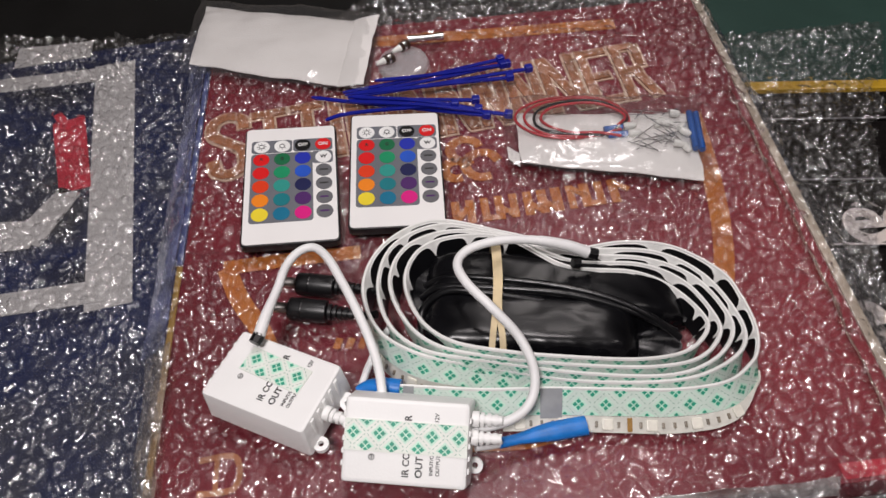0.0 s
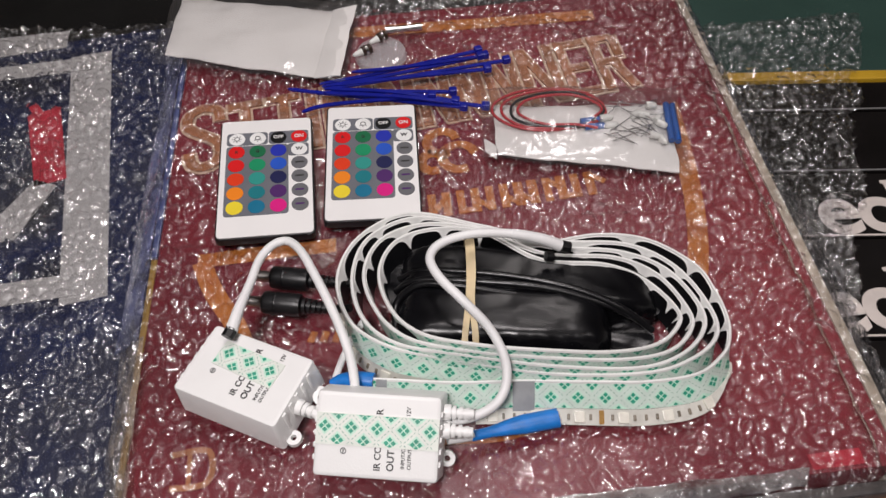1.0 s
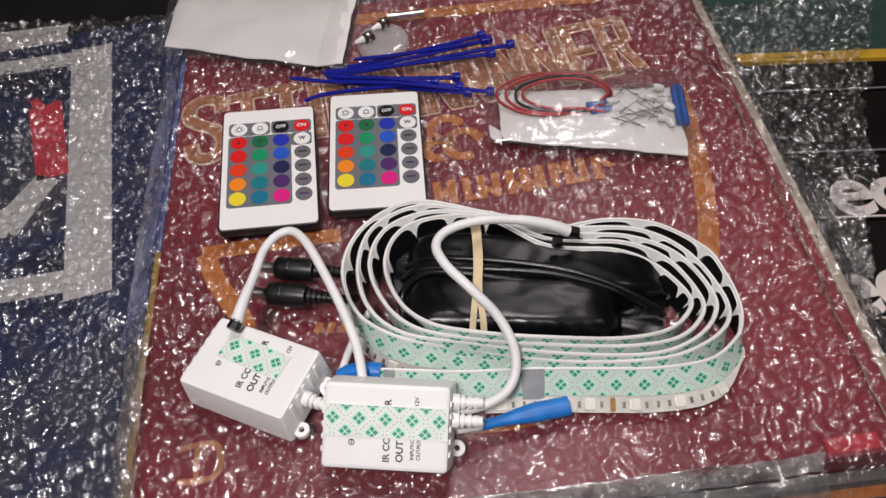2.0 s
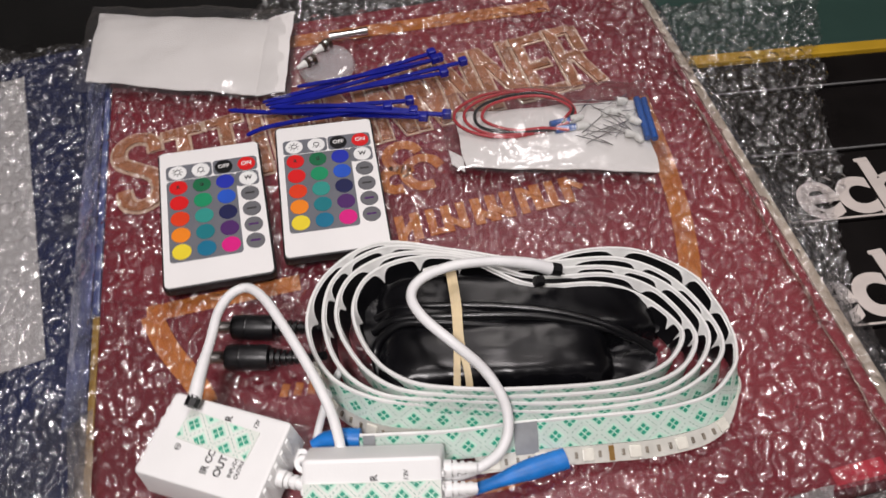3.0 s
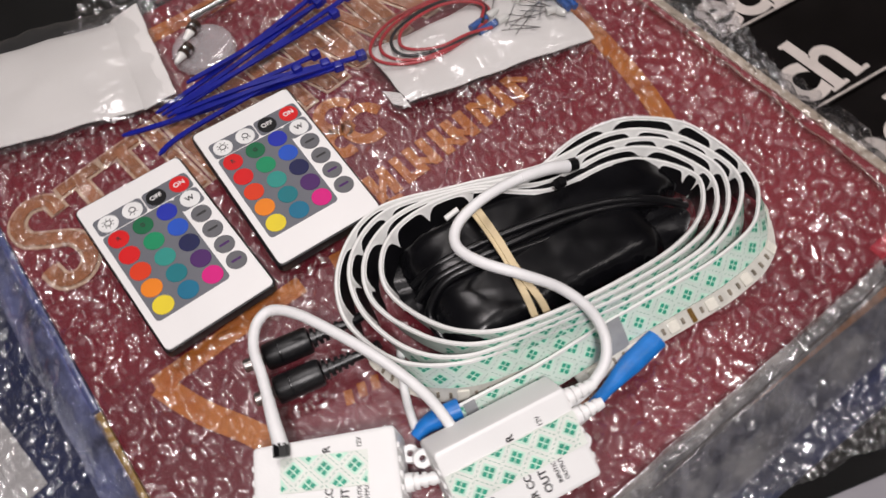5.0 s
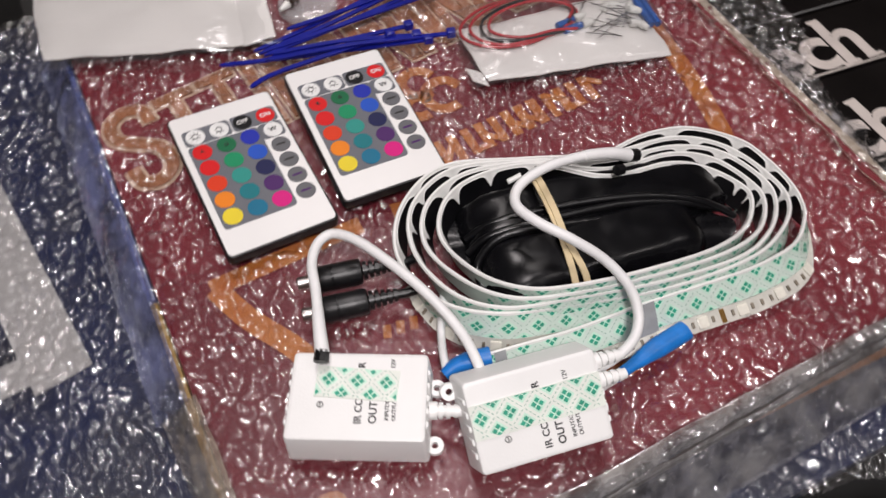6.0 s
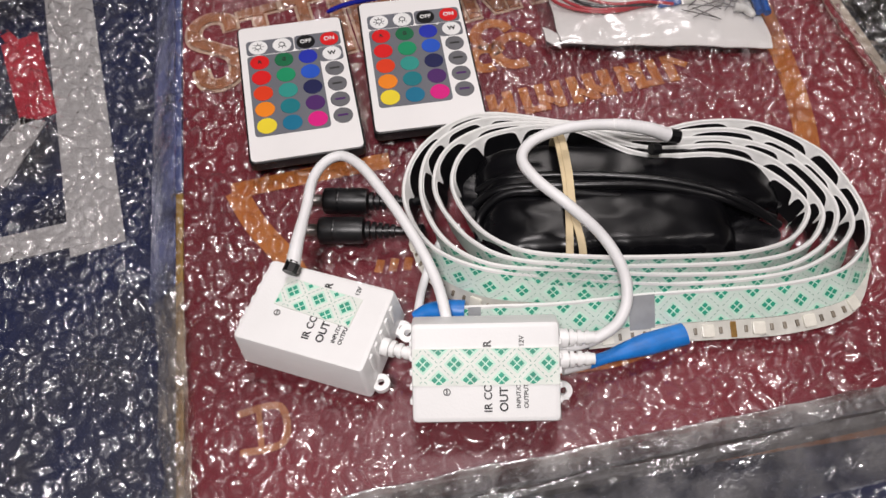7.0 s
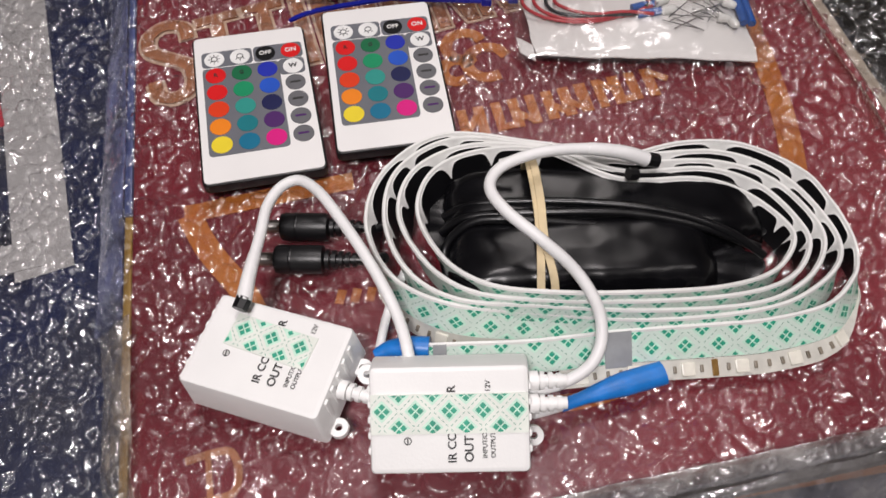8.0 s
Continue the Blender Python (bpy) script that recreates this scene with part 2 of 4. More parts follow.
def tube(path, radius, sides=12, bm=None, flat=1.0):
    """A round cord along a path; radius may be a function of the share of the way."""
    bm = bm or bmesh.new()
    rings = []
    n = len(path)
    for i, q in enumerate(path):
        d = (path[min(i + 1, n - 1)] - path[max(i - 1, 0)]).normalized()
        side = d.cross(Vector((0, 0, 1)))
        side = side.normalized() if side.length > 1e-4 else Vector((1, 0, 0))
        up = side.cross(d).normalized()
        r = radius(i / (n - 1)) if callable(radius) else radius
        rings.append([bm.verts.new(q + r * (math.cos(a) * side + flat * math.sin(a) * up)) for a in (2 * math.pi * k / sides for k in range(sides))])
    for a, b in zip(rings, rings[1:]):
        for k in range(sides):
            j = (k + 1) % sides
            bm.faces.new((a[k], a[j], b[j], b[k]))
    bm.faces.new(rings[0][::-1])
    bm.faces.new(rings[-1])
    return bm


def ribbon(path_a, path_b, thick, closed=False):
    """A band of some thickness between two lines of equal length."""
    bm = bmesh.new()
    n = len(path_a)
    rows = []
    for i in range(n):
        a, b = path_a[i], path_b[i]
        d = path_a[(i + 1) % n if closed else min(i + 1, n - 1)] - path_a[(i - 1) % n if closed else max(i - 1, 0)]
        nn = d.cross(b - a)
        nn = nn.normalized() * thick / 2 if nn.length > 1e-12 else Vector((0, 0, thick / 2))
        rows.append([bm.verts.new(v) for v in (a + nn, b + nn, b - nn, a - nn)])
    for i in range(n if closed else n - 1):
        p, q = rows[i], rows[(i + 1) % n]
        for k in range(4):
            j = (k + 1) % 4
            bm.faces.new((p[k], p[j], q[j], q[k]))
    if not closed:
        bm.faces.new(rows[0])
        bm.faces.new(rows[-1][::-1])
    return bm


def text(name, body, size, m, material, parent, bold=0.0, label="", align="CENTER"):
    """Raised lettering in the built-in font, as a mesh."""
    cu = bpy.data.curves.new(name, "FONT")
    cu.body, cu.size, cu.extrude, cu.offset = body, size, 0.00012, bold
    cu.align_x, cu.align_y = align, "CENTER"
    tmp = bpy.data.objects.new(name, cu)
    me = bpy.data.meshes.new_from_object(tmp)
    bpy.data.objects.remove(tmp)
    me.materials.clear()
    me.materials.append(material)
    ob = new(name, me)
    ob.parent = parent
    ob.matrix_local = m
    if label:
        tagged(ob, label)
    return ob


# ---- the room ----
def room_slab(name, x0, x1, y0, y1, z0, z1, material, label):
    return tagged(finish(name, cuboid(x0, x1, y0, y1, z0, z1), material), label, kind="structure")


TABLE_Z = -0.105
room_slab("floor", -2.1, 2.1, -2.1, 2.3, -0.90, -0.85, ROOM_FLOOR, "dark carpeted floor under the table")
room_slab("ceiling", -2.1, 2.1, -2.1, 2.3, 1.62, 1.70, ROOM_CEILING, "plain off-white ceiling")
room_slab("wall_north", -2.1, 2.1, 2.3, 2.4, -0.9, 1.7, ROOM_WALL, "plain beige painted wall")
room_slab("wall_south", -2.1, 2.1, -2.2, -2.1, -0.9, 1.7, ROOM_WALL, "plain beige painted wall")
room_slab("wall_east", 2.1, 2.2, -2.1, 2.3, -0.9, 1.7, ROOM_WALL, "plain beige painted wall")
room_slab("wall_west", -2.2, -2.1, -2.1, 2.3, -0.9, 1.7, ROOM_WALL, "plain beige painted wall")

table = thing("table", pose(0, 0.25, TABLE_Z), "large black table under the wrapped panels", "table")
part("tabletop", slab(rounded(1.5, 1.3, 0.02), -0.03, 0, 0.003), TABLE_DARK, table)
for sx in (-1, 1):
    for sy in (-1, 1):
        part("leg", slab(rounded(0.06, 0.06, 0.008), -0.745, -0.03, m=pose(sx * 0.68, sy * 0.58, 0)), TABLE_DARK, table)

# ---- wrapped artwork panels ----
PANEL = pose(0.0287, 0.2575, 0, 0, 0, 6.4)  # the maroon panel's middle and turn
PANEL_W, PANEL_L = 0.334, 0.349
FILM_Z = -0.0042
panel = thing("artwork_panel", PANEL @ pose(0, 0, -0.0352), "maroon printed game panel with orange lettering under bubble wrap", "panel")
part("board", slab(rounded(PANEL_W, PANEL_L, 0.004), 0, 0.0285, 0.0015), MAROON, panel)
ART = 0.0289  # height of the printed layer in the panel's frame


def art(name, outline, material, label="", dz=0.0, parent=None):
    return part(name, slab(outline, ART - 0.0002 + dz, ART + 0.0001 + dz), material, parent or panel, label)


def bar(ax, ay, bx, by, w0, w1=None):
    """The outline of a straight stroke from a to b."""
    w1 = w0 if w1 is None else w1
    d = Vector((bx - ax, by - ay)).normalized()
    nx, ny = -d.y, d.x
    return [(ax + nx * w0 / 2, ay + ny * w0 / 2), (ax - nx * w0 / 2, ay - ny * w0 / 2), (bx - nx * w1 / 2, by - ny * w1 / 2), (bx + nx * w1 / 2, by + ny * w1 / 2)]


INV = PANEL.inverted()


def on_panel(x, y):
    q = INV @ Vector((x, y, 0))
    return q.x, q.y


# rims of the panel
# upper left rim: its blue stands for glare, not for trim colour
part("rim", cuboid(-PANEL_W / 2 - 0.004, -PANEL_W / 2 - 0.0005, -0.02, PANEL_L / 2, 0.004, 0.0275, 0.001), RIM_BLUE_GLARE, panel, "edge trim with blue glare painted on")
part("rim", cuboid(-PANEL_W / 2 - 0.004, -PANEL_W / 2 - 0.0005, -PANEL_L / 2, -0.0205, 0.004, 0.0265, 0.001), RIM_YELLOW, panel, "yellow edge trim")
part("rim", cuboid(PANEL_W / 2 + 0.0005, PANEL_W / 2 + 0.006, -PANEL_L / 2, PANEL_L / 2, 0.004, 0.0275, 0.001), RIM_BEIGE, panel, "beige edge trim")
part("rim", cuboid(-PANEL_W / 2, PANEL_W / 2, -PANEL_L / 2 - 0.006, -PANEL_L / 2 - 0.0005, 0.004, 0.0120, 0.001), RIM_GREY, panel, "grey edge trim")


def stroke(points, w, material, name, label="", dz=0.0):
    """A printed line through points of the world's plan."""
    path = smooth_path([(*on_panel(*p), ART + dz) for p in points], 6)
    left, right = [], []
    for i, q in enumerate(path):
        d = (path[min(i + 1, len(path) - 1)] - path[max(i - 1, 0)]).normalized()
        s = Vector((-d.y, d.x, 0)) * w / 2
        left.append(q + s)
        right.append(q - s)
    return part(name, ribbon(left, right, 0.0002), material, panel, label)


stroke([(-0.112, 0.2145), (-0.075, 0.220), (-0.040, 0.2245)], 0.009, ORANGE, "printed_line", "orange printed frame line")
stroke([(-0.110, 0.214), (-0.100, 0.195), (-0.086, 0.176), (-0.080, 0.165)], 0.010, ORANGE, "printed_line", "", 0.0003)
stroke([(0.154, 0.330), (0.155, 0.280), (0.153, 0.240), (0.147, 0.205), (0.138, 0.185)], 0.0105, ORANGE, "printed_line")
stroke([(-0.140, 0.395), (-0.04, 0.406), (0.04, 0.413), (0.118, 0.420)], 0.011, ORANGE, "printed_line")

# slanted display lettering of the title, as bare strokes with a pale outline
TITLE = [Vector(q) for q in ((-0.131, 0.2790), (0.137, 0.3460), (0.1285, 0.3985), (-0.1430, 0.3290))]
layer = [0]


def title_point(u, v):
    a, b, c, d = TITLE
    return on_panel(*a.lerp(b, u).lerp(d.lerp(c, u), v))


def title_stroke(u0, v0, u1, v1, w=0.0058):
    """One stroke: u along the title from 0 to 1, v across it from 0 to 1."""
    layer[0] += 1
    z = 0.000012 * layer[0]
    a, b = Vector(title_point(u0, v0)), Vector(title_point(u1, v1))
    d = (b - a).normalized() * 0.0014
    part("printed_stroke", slab(bar(a.x - d.x, a.y - d.y, b.x + d.x, b.y + d.y, w + 0.0028), ART - 0.0003, ART + z), CREAM, panel, "cream outline of the title")
    part("printed_stroke", slab(bar(a.x, a.y, b.x, b.y, w), ART - 0.0003, ART + 0.0009 + z), BROWN, panel, "brown orange fill of the title")


STROKES = {
    "bar_and_stem": ((0.0, 0.93, 1.0, 0.93), (0.5, 0.0, 0.5, 0.88)),
    "stem": ((0.5, 0.0, 0.5, 1.0),),
    "zigzag": ((0.08, 0.0, 0.08, 1.0), (0.92, 0.0, 0.92, 1.0), (0.12, 0.98, 0.88, 0.02)),
    "comb": ((0.10, 0.0, 0.10, 1.0), (0.15, 0.94, 1.0, 0.94), (0.15, 0.5, 0.85, 0.5), (0.15, 0.06, 1.0, 0.06)),
    "loop_and_leg": ((0.10, 0.0, 0.10, 1.0), (0.15, 0.94, 0.80, 0.94), (0.85, 0.95, 0.85, 0.55), (0.15, 0.5, 0.80, 0.5), (0.55, 0.5, 0.98, 0.0)),
}
for u0, u1, shape in ((0.092, 0.168, "bar_and_stem"), (0.178, 0.250, "bar_and_stem"), (0.262, 0.290, "stem"), (0.305, 0.372, "zigzag"), (0.388, 0.415, "stem"),
                      (0.430, 0.500, "zigzag"), (0.515, 0.580, "zigzag"), (0.596, 0.655, "zigzag"), (0.672, 0.740, "zigzag"), (0.756, 0.836, "zigzag"), (0.852, 0.920, "comb"), (0.934, 1.0, "loop_and_leg")):
    for a, va, b, vb in STROKES[shape]:
        title_stroke(u0 + (u1 - u0) * a, va, u0 + (u1 - u0) * b, vb)


def title_curve(uv, w):
    pts = [PANEL @ Vector((*title_point(u, v), 0)) for u, v in uv]
    stroke([(q.x, q.y) for q in pts], w + 0.0030, CREAM, "printed_stroke", "cream outline of the title", 0.0)
    stroke([(q.x, q.y) for q in pts], w, BROWN, "printed_stroke", "brown orange fill of the title", 0.0009)


title_curve([(0.074, 0.74), (0.070, 0.92), (0.038, 1.0), (0.008, 0.90), (0.006, 0.70), (0.036, 0.54), (0.066, 0.38), (0.068, 0.14), (0.040, 0.02), (0.010, 0.08), (0.004, 0.28)], 0.0066)
# smaller orange lettering blocks below the title
rng = random.Random(4)
for i in range(12):
    u = i / 11
    x, y = 0.013 + 0.088 * u, 0.2505 + 0.0155 * u
    a, b = on_panel(x - 0.001, y - 0.0085), on_panel(x - 0.003, y + 0.0085)
    art("printed_stroke", bar(*a, *b, rng.uniform(0.0042, 0.0056)), ORANGE, "orange printed block")
    if i % 3 != 1:
        a, b = on_panel(x - 0.002, y + rng.choice((-0.0065, 0.0, 0.0065))), on_panel(x + 0.0065, y + 0.001 + rng.choice((-0.0065, 0.0, 0.0065)))
        art("printed_stroke", bar(*a, *b, 0.0036), ORANGE, "orange printed block", 0.0002)
for cx, cy, r in ((0.016, 0.300, 0.009), (0.026, 0.288, 0.010), (0.011, 0.284, 0.007)):
    pts = [(cx + r * math.cos(radians(a)), cy + r * math.sin(radians(a))) for a in range(20, 320, 40)]
    stroke(pts, 0.006, ORANGE, "printed_line")
for i in range(4):
    x, y = -0.02 + 0.012 * i, 0.2235 + 0.004 * i
    a, b = on_panel(x, y - 0.007), on_panel(x, y + 0.007)
    art("printed_stroke", bar(*a, *b, 0.008), ORANGE, "orange printed block")
stroke([(-0.102, 0.108), (-0.086, 0.110), (-0.084, 0.096), (-0.100, 0.093)], 0.0028, BROWN, "printed_line")
stroke([(-0.094, 0.109), (-0.092, 0.094)], 0.0022, BROWN, "printed_line", "", 0.0003)
stroke([(0.016, 0.1155), (0.040, 0.1165), (0.056, 0.1200)], 0.0065, ORANGE, "printed_line", "", 0.0003)
for i in range(3):
    a, c = on_panel(-0.047 + 0.006 * i, 0.165), on_panel(-0.0455 + 0.006 * i, 0.171)
    art("printed_stroke", bar(*a, *c, 0.0035), ORANGE, "orange printed mark")
stroke([(0.175, 0.1035), (0.198, 0.1065)], 0.007, ART_RED, "printed_line")

# lower panels
lower = thing("artwork_panel", pose(-0.262, 0.195, -0.085, 0, 0, 11), "navy printed panel with off-white frame under bubble wrap", "panel")
part("board", slab(rounded(0.30, 0.505, 0.004), 0, 0.043, 0.0015), NAVY, lower)
LINV = pose(-0.262, 0.195, 0, 0, 0, 11).inverted()


def lower_bar(ax, ay, bx, by, w0, w1, material, label="", dz=0.0, name="printed_line"):
    a, b = LINV @ Vector((ax, ay, 0)), LINV @ Vector((bx, by, 0))
    return part(name, slab(bar(a.x, a.y, b.x, b.y, w0, w1), 0.0428 + dz, 0.0434 + dz), material, lower, label)


lower_bar(-0.2465, 0.434, -0.188, 0.214, 0.029, 0.027, OFF_WHITE, "off-white printed frame")
lower_bar(-0.190, 0.2265, -0.36, 0.197, 0.016, 0.016, OFF_WHITE, "", 0.0004)
lower_bar(-0.243, 0.423, -0.42, 0.395, 0.015, 0.015, OFF_WHITE, "", 0.0004)
lower_bar(-0.262, 0.372, -0.236, 0.305, 0.022, 0.020, ART_RED, "red printed shape", 0.0003)
lower_bar(-0.251, 0.352, -0.272, 0.378, 0.010, 0.006, ART_RED, "", 0.0006)
lower_bar(-0.239, 0.305, -0.254, 0.262, 0.016, 0.022, OFF_WHITE, "", 0.0003)
lower_bar(-0.250, 0.268, -0.32, 0.262, 0.022, 0.03, OFF_WHITE, "", 0.0006)
lower_bar(-0.325, 0.442, -0.270, 0.452, 0.024, 0.02, OFF_WHITE, "", 0.0004)

front = thing("artwork_panel", pose(0.050, 0.240, -0.075, 0, 0, 4.2), "dark navy printed panel with an orange line at its edge", "panel")
part("board", slab(rounded(0.33, 0.385, 0.004), 0, 0.040, 0.0015), NAVY, front)
part("printed_line", cuboid(-0.06, 0.16, -0.1595, -0.1525, 0.0399, 0.0406), ORANGE, front, "orange printed line")

pale = thing("pale_board", pose(0.105, -0.030, TABLE_Z, 0, 0, -11), "plain pale board lying in front of the wrapped panels", "board")
part("board", slab(rounded(0.24, 0.135, 0.003), 0, 0.052, 0.001), plastic("pale_grey_board", (0.24, 0.23, 0.25), 0.5, 0.08, 12), pale)

# ---- black lettered cases beside the panels ----
CASE_TOP = -0.060


def lettered_case(y0, y1, x0, letters, tilt, label):
    case = thing("lettered_case", pose(0.0, 0.0, 0.0), label, "case", "black cases in a row")
    part("body", cuboid(x0, x0 + 0.36, y0, y1, TABLE_Z, CASE_TOP, 0.0012), CASE_BLACK, case)
    part("edge_line", cuboid(x0 + 0.002, x0 + 0.358, y0 + 0.0008, y0 + 0.0020, CASE_TOP - 0.0003, CASE_TOP + 0.0003), INK_GREY if not letters else LETTER_WHITE, case, "thin pale edge line")
    if letters:
        lx, ly = letters
        row = pose(lx, ly, CASE_TOP + 0.0002, 0, 0, tilt)
        for letter, dx in (("e", 0.0), ("c", 0.0250), ("h", 0.0480)):
            text("lettering", letter, 0.056, row @ pose(dx, 0.0, 0), LETTER_WHITE, case, 0.0013, "pale serif letter", "LEFT")
        for sx, sy, sw in ((0.0505, -0.0186, 0.0135), (0.0690, -0.0186, 0.0125), (0.0500, 0.0222, 0.0090)):
            part("serif", slab(rounded(sw, 0.0028, 0.0006, 2), -0.0001, 0.0003, m=row @ pose(sx + 0.003, sy, 0)), LETTER_WHITE, case)
    return case


lettered_case(0.127, 0.1945, 0.17, (0.249, 0.157), 3, "black case with pale pinkish lettering, beside the wrap")
lettered_case(0.196, 0.2655, 0.17, (0.2290, 0.2150), 6, "black case with pale serif lettering, beside the wrap")
lettered_case(0.267, 0.3195, 0.17, (0.2490, 0.2865), 3, "black case with pale serif lettering, partly under the wrap")
lettered_case(0.321, 0.3775, 0.17, None, 0, "plain black case with a thin edge line")
lettered_case(0.379, 0.4085, 0.17, None, 0, "narrow plain black case with a thin edge line")
trim = thing("yellow_trim_board", pose(0.35, 0.4145, TABLE_Z), "dark green board with a yellow front edge", "board")
part("edge", cuboid(-0.18, 0.30, -0.005, 0.0045, 0, 0.047, 0.001), YELLOW_TRIM, trim, "yellow edge strip")
part("board", cuboid(-0.18, 0.30, 0.005, 0.30, 0, 0.046, 0.001), GREEN_BOARD, trim)

# ---- bubble wrap ----


def bump_noise(x, y, scale, seed):
    """Smooth value noise on arrays."""
    r = np.random.RandomState(seed)
    g = r.rand(64, 64)
    u, v = (x * scale) % 64, (y * scale) % 64
    i, j = np.floor(u).astype(int), np.floor(v).astype(int)
    fu, fv = u - i, v - j
    fu, fv = fu * fu * (3 - 2 * fu), fv * fv * (3 - 2 * fv)
    i1, j1 = (i + 1) % 64, (j + 1) % 64
    i, j = i % 64, j % 64
    return g[i, j] * (1 - fu) * (1 - fv) + g[i1, j] * fu * (1 - fv) + g[i, j1] * (1 - fu) * fv + g[i1, j1] * fu * fv - 0.5


def bubbles(x, y, pitch, radius, height, seed):
    """Domes on a hexagonal grid, each one squashed and dented its own way."""
    r = np.random.RandomState(seed)
    full, dx, dy = r.rand(256, 256), r.randn(256, 256), r.randn(256, 256)
    best = np.zeros_like(x)
    row = np.round(y / (pitch * 0.866)).astype(int)
    for k in (-1, 0, 1):
        rr = row + k
        off = (rr % 2) * 0.5
        col = np.round(x / pitch - off).astype(int)
        cx, cy = (col + off) * pitch, rr * pitch * 0.866
        a, b = col % 256, rr % 256
        d2 = ((x - cx) ** 2 + (y - cy) ** 2) / radius ** 2
        dome = np.clip(1 - d2 ** 1.6, 0, None) ** 0.6
        lean = 1 + 0.35 * (dx[a, b] * (x - cx) + dy[a, b] * (y - cy)) / radius
        best = np.maximum(best, dome * height * (0.25 + 0.75 * full[a, b]) * np.clip(lean, 0.2, 1.6))
    return best


def wrap_sheet(name, x0, x1, y0, y1, step, base, keep, turn, seed, parent, label="", crumple=0.0019):
    nx, ny = int((x1 - x0) / step), int((y1 - y0) / step)
    gx, gy = np.meshgrid(np.linspace(x0, x1, nx), np.linspace(y0, y1, ny), indexing="ij")
    c, s = math.cos(turn), math.sin(turn)
    u, v = c * gx + s * gy, c * gy - s * gx
    warp = 0.009 * bump_noise(u, v, 34, seed + 5) + 0.005 * bump_noise(u, v, 90, seed + 6)
    z = base(gx, gy) + bubbles(u + warp, v - warp, 0.0096, 0.0047, 0.0045, seed)
    ridge = lambda a: 0.5 - np.abs(2 * a)
    z += crumple * (ridge(bump_noise(u, v, 130, seed + 1)) + 0.8 * ridge(bump_noise(u + 0.3 * v, v, 260, seed + 2)))
    ok = keep(gx, gy)
    idx = np.arange(nx * ny).reshape(nx, ny)
    q = np.stack([idx[:-1, :-1], idx[1:, :-1], idx[1:, 1:], idx[:-1, 1:]], -1).reshape(-1, 4)
    good = (ok[:-1, :-1] & ok[1:, :-1] & ok[1:, 1:] & ok[:-1, 1:]).reshape(-1)
    q = q[good]
    used = np.unique(q)
    remap = np.full(nx * ny, -1)
    remap[used] = np.arange(len(used))
    co = np.stack([gx, gy, z], -1).reshape(-1, 3)[used]
    me = bpy.data.meshes.new(name)
    me.from_pydata(co.tolist(), [], remap[q].tolist())
    me.shade_smooth()
    me.materials.append(WRAP)
    ob = new(name, me)
    ob.parent = parent
    return tagged(ob, label) if label else ob


def ramp01(t):
    t = np.clip(t, 0, 1)
    return t * t * (3 - 2 * t)


def main_base(x, y):
    """The top film lies on the maroon panel and slopes down past its edges."""
    c, s = math.cos(radians(6.4)), math.sin(radians(6.4))
    px, py = c * (x - 0.0287) + s * (y - 0.2575), c * (y - 0.2575) - s * (x - 0.0287)
    z = np.full_like(x, FILM_Z)
    z -= 0.046 * ramp01((px - PANEL_W / 2 - 0.002) / 0.030)
    z -= 0.031 * ramp01((-px - PANEL_W / 2 - 0.003) / 0.016)
    z -= 0.026 * ramp01((-py - PANEL_L / 2 - 0.002) / 0.026)
    z -= 0.030 * ramp01((py - PANEL_L / 2 - 0.004) / 0.03)
    return z


def right_edge(y):
    return 0.246 + 0.30 * np.clip(y - 0.20, 0, None) + 0.12 * np.clip(0.19 - y, 0, None) + 0.012 * bump_noise(y, y * 0, 45, 9) + 0.006 * bump_noise(y, y * 0, 160, 11)


wrap = thing("bubble_wrap", pose(0, 0, 0), "clear crumpled bubble wrap over the maroon panel, with rolled edges", "bubble wrap")
wrap_sheet("film", -0.152, 0.36, -0.03, 0.53, 0.0011, main_base,
           lambda x, y: (x < right_edge(y)) & (x > -0.150 - 0.10 * (y - 0.25)) & (y < 0.463 + 0.07 * ramp01((x + 0.10) / 0.08) + 0.010 * bump_noise(x, x * 0, 60, 44))
           & ((y > 0.052 - 0.15 * (x - 0.06) + 0.006 * bump_noise(x, x * 0, 70, 45)) | (x < -0.05)), radians(6.4), 3, wrap)


def fold_base(x, y):
    return main_base(x, y) + 0.0065 + 0.004 * bump_noise(x, y, 30, 21)


def panel_x(x, y):
    c, s = math.cos(radians(6.4)), math.sin(radians(6.4))
    return c * (x - 0.0287) + s * (y - 0.2575)


wrap_sheet("folded_layer", 0.17, 0.36, -0.03, 0.53, 0.0012, fold_base,
           lambda x, y: (x < right_edge(y) - 0.004) & (y < 0.275 + 0.03 * bump_noise(x, x * 0, 60, 41)) & (panel_x(x, y) > PANEL_W / 2 + 0.006 + 0.008 * bump_noise(y, y * 0, 50, 31)), radians(20), 17, wrap, "folded second layer of film")
side_wrap = thing("bubble_wrap", pose(0, 0, 0), "clear crumpled bubble wrap over the navy panel", "bubble wrap")
wrap_sheet("film", -0.46, -0.128, -0.06, 0.475, 0.0012, lambda x, y: -0.0395 + 0 * x,
           lambda x, y: (x < -0.142 - 0.10 * (y - 0.25)) & (y < 0.462 + 0.012 * bump_noise(x, x * 0, 60, 4)), radians(14), 8, side_wrap)

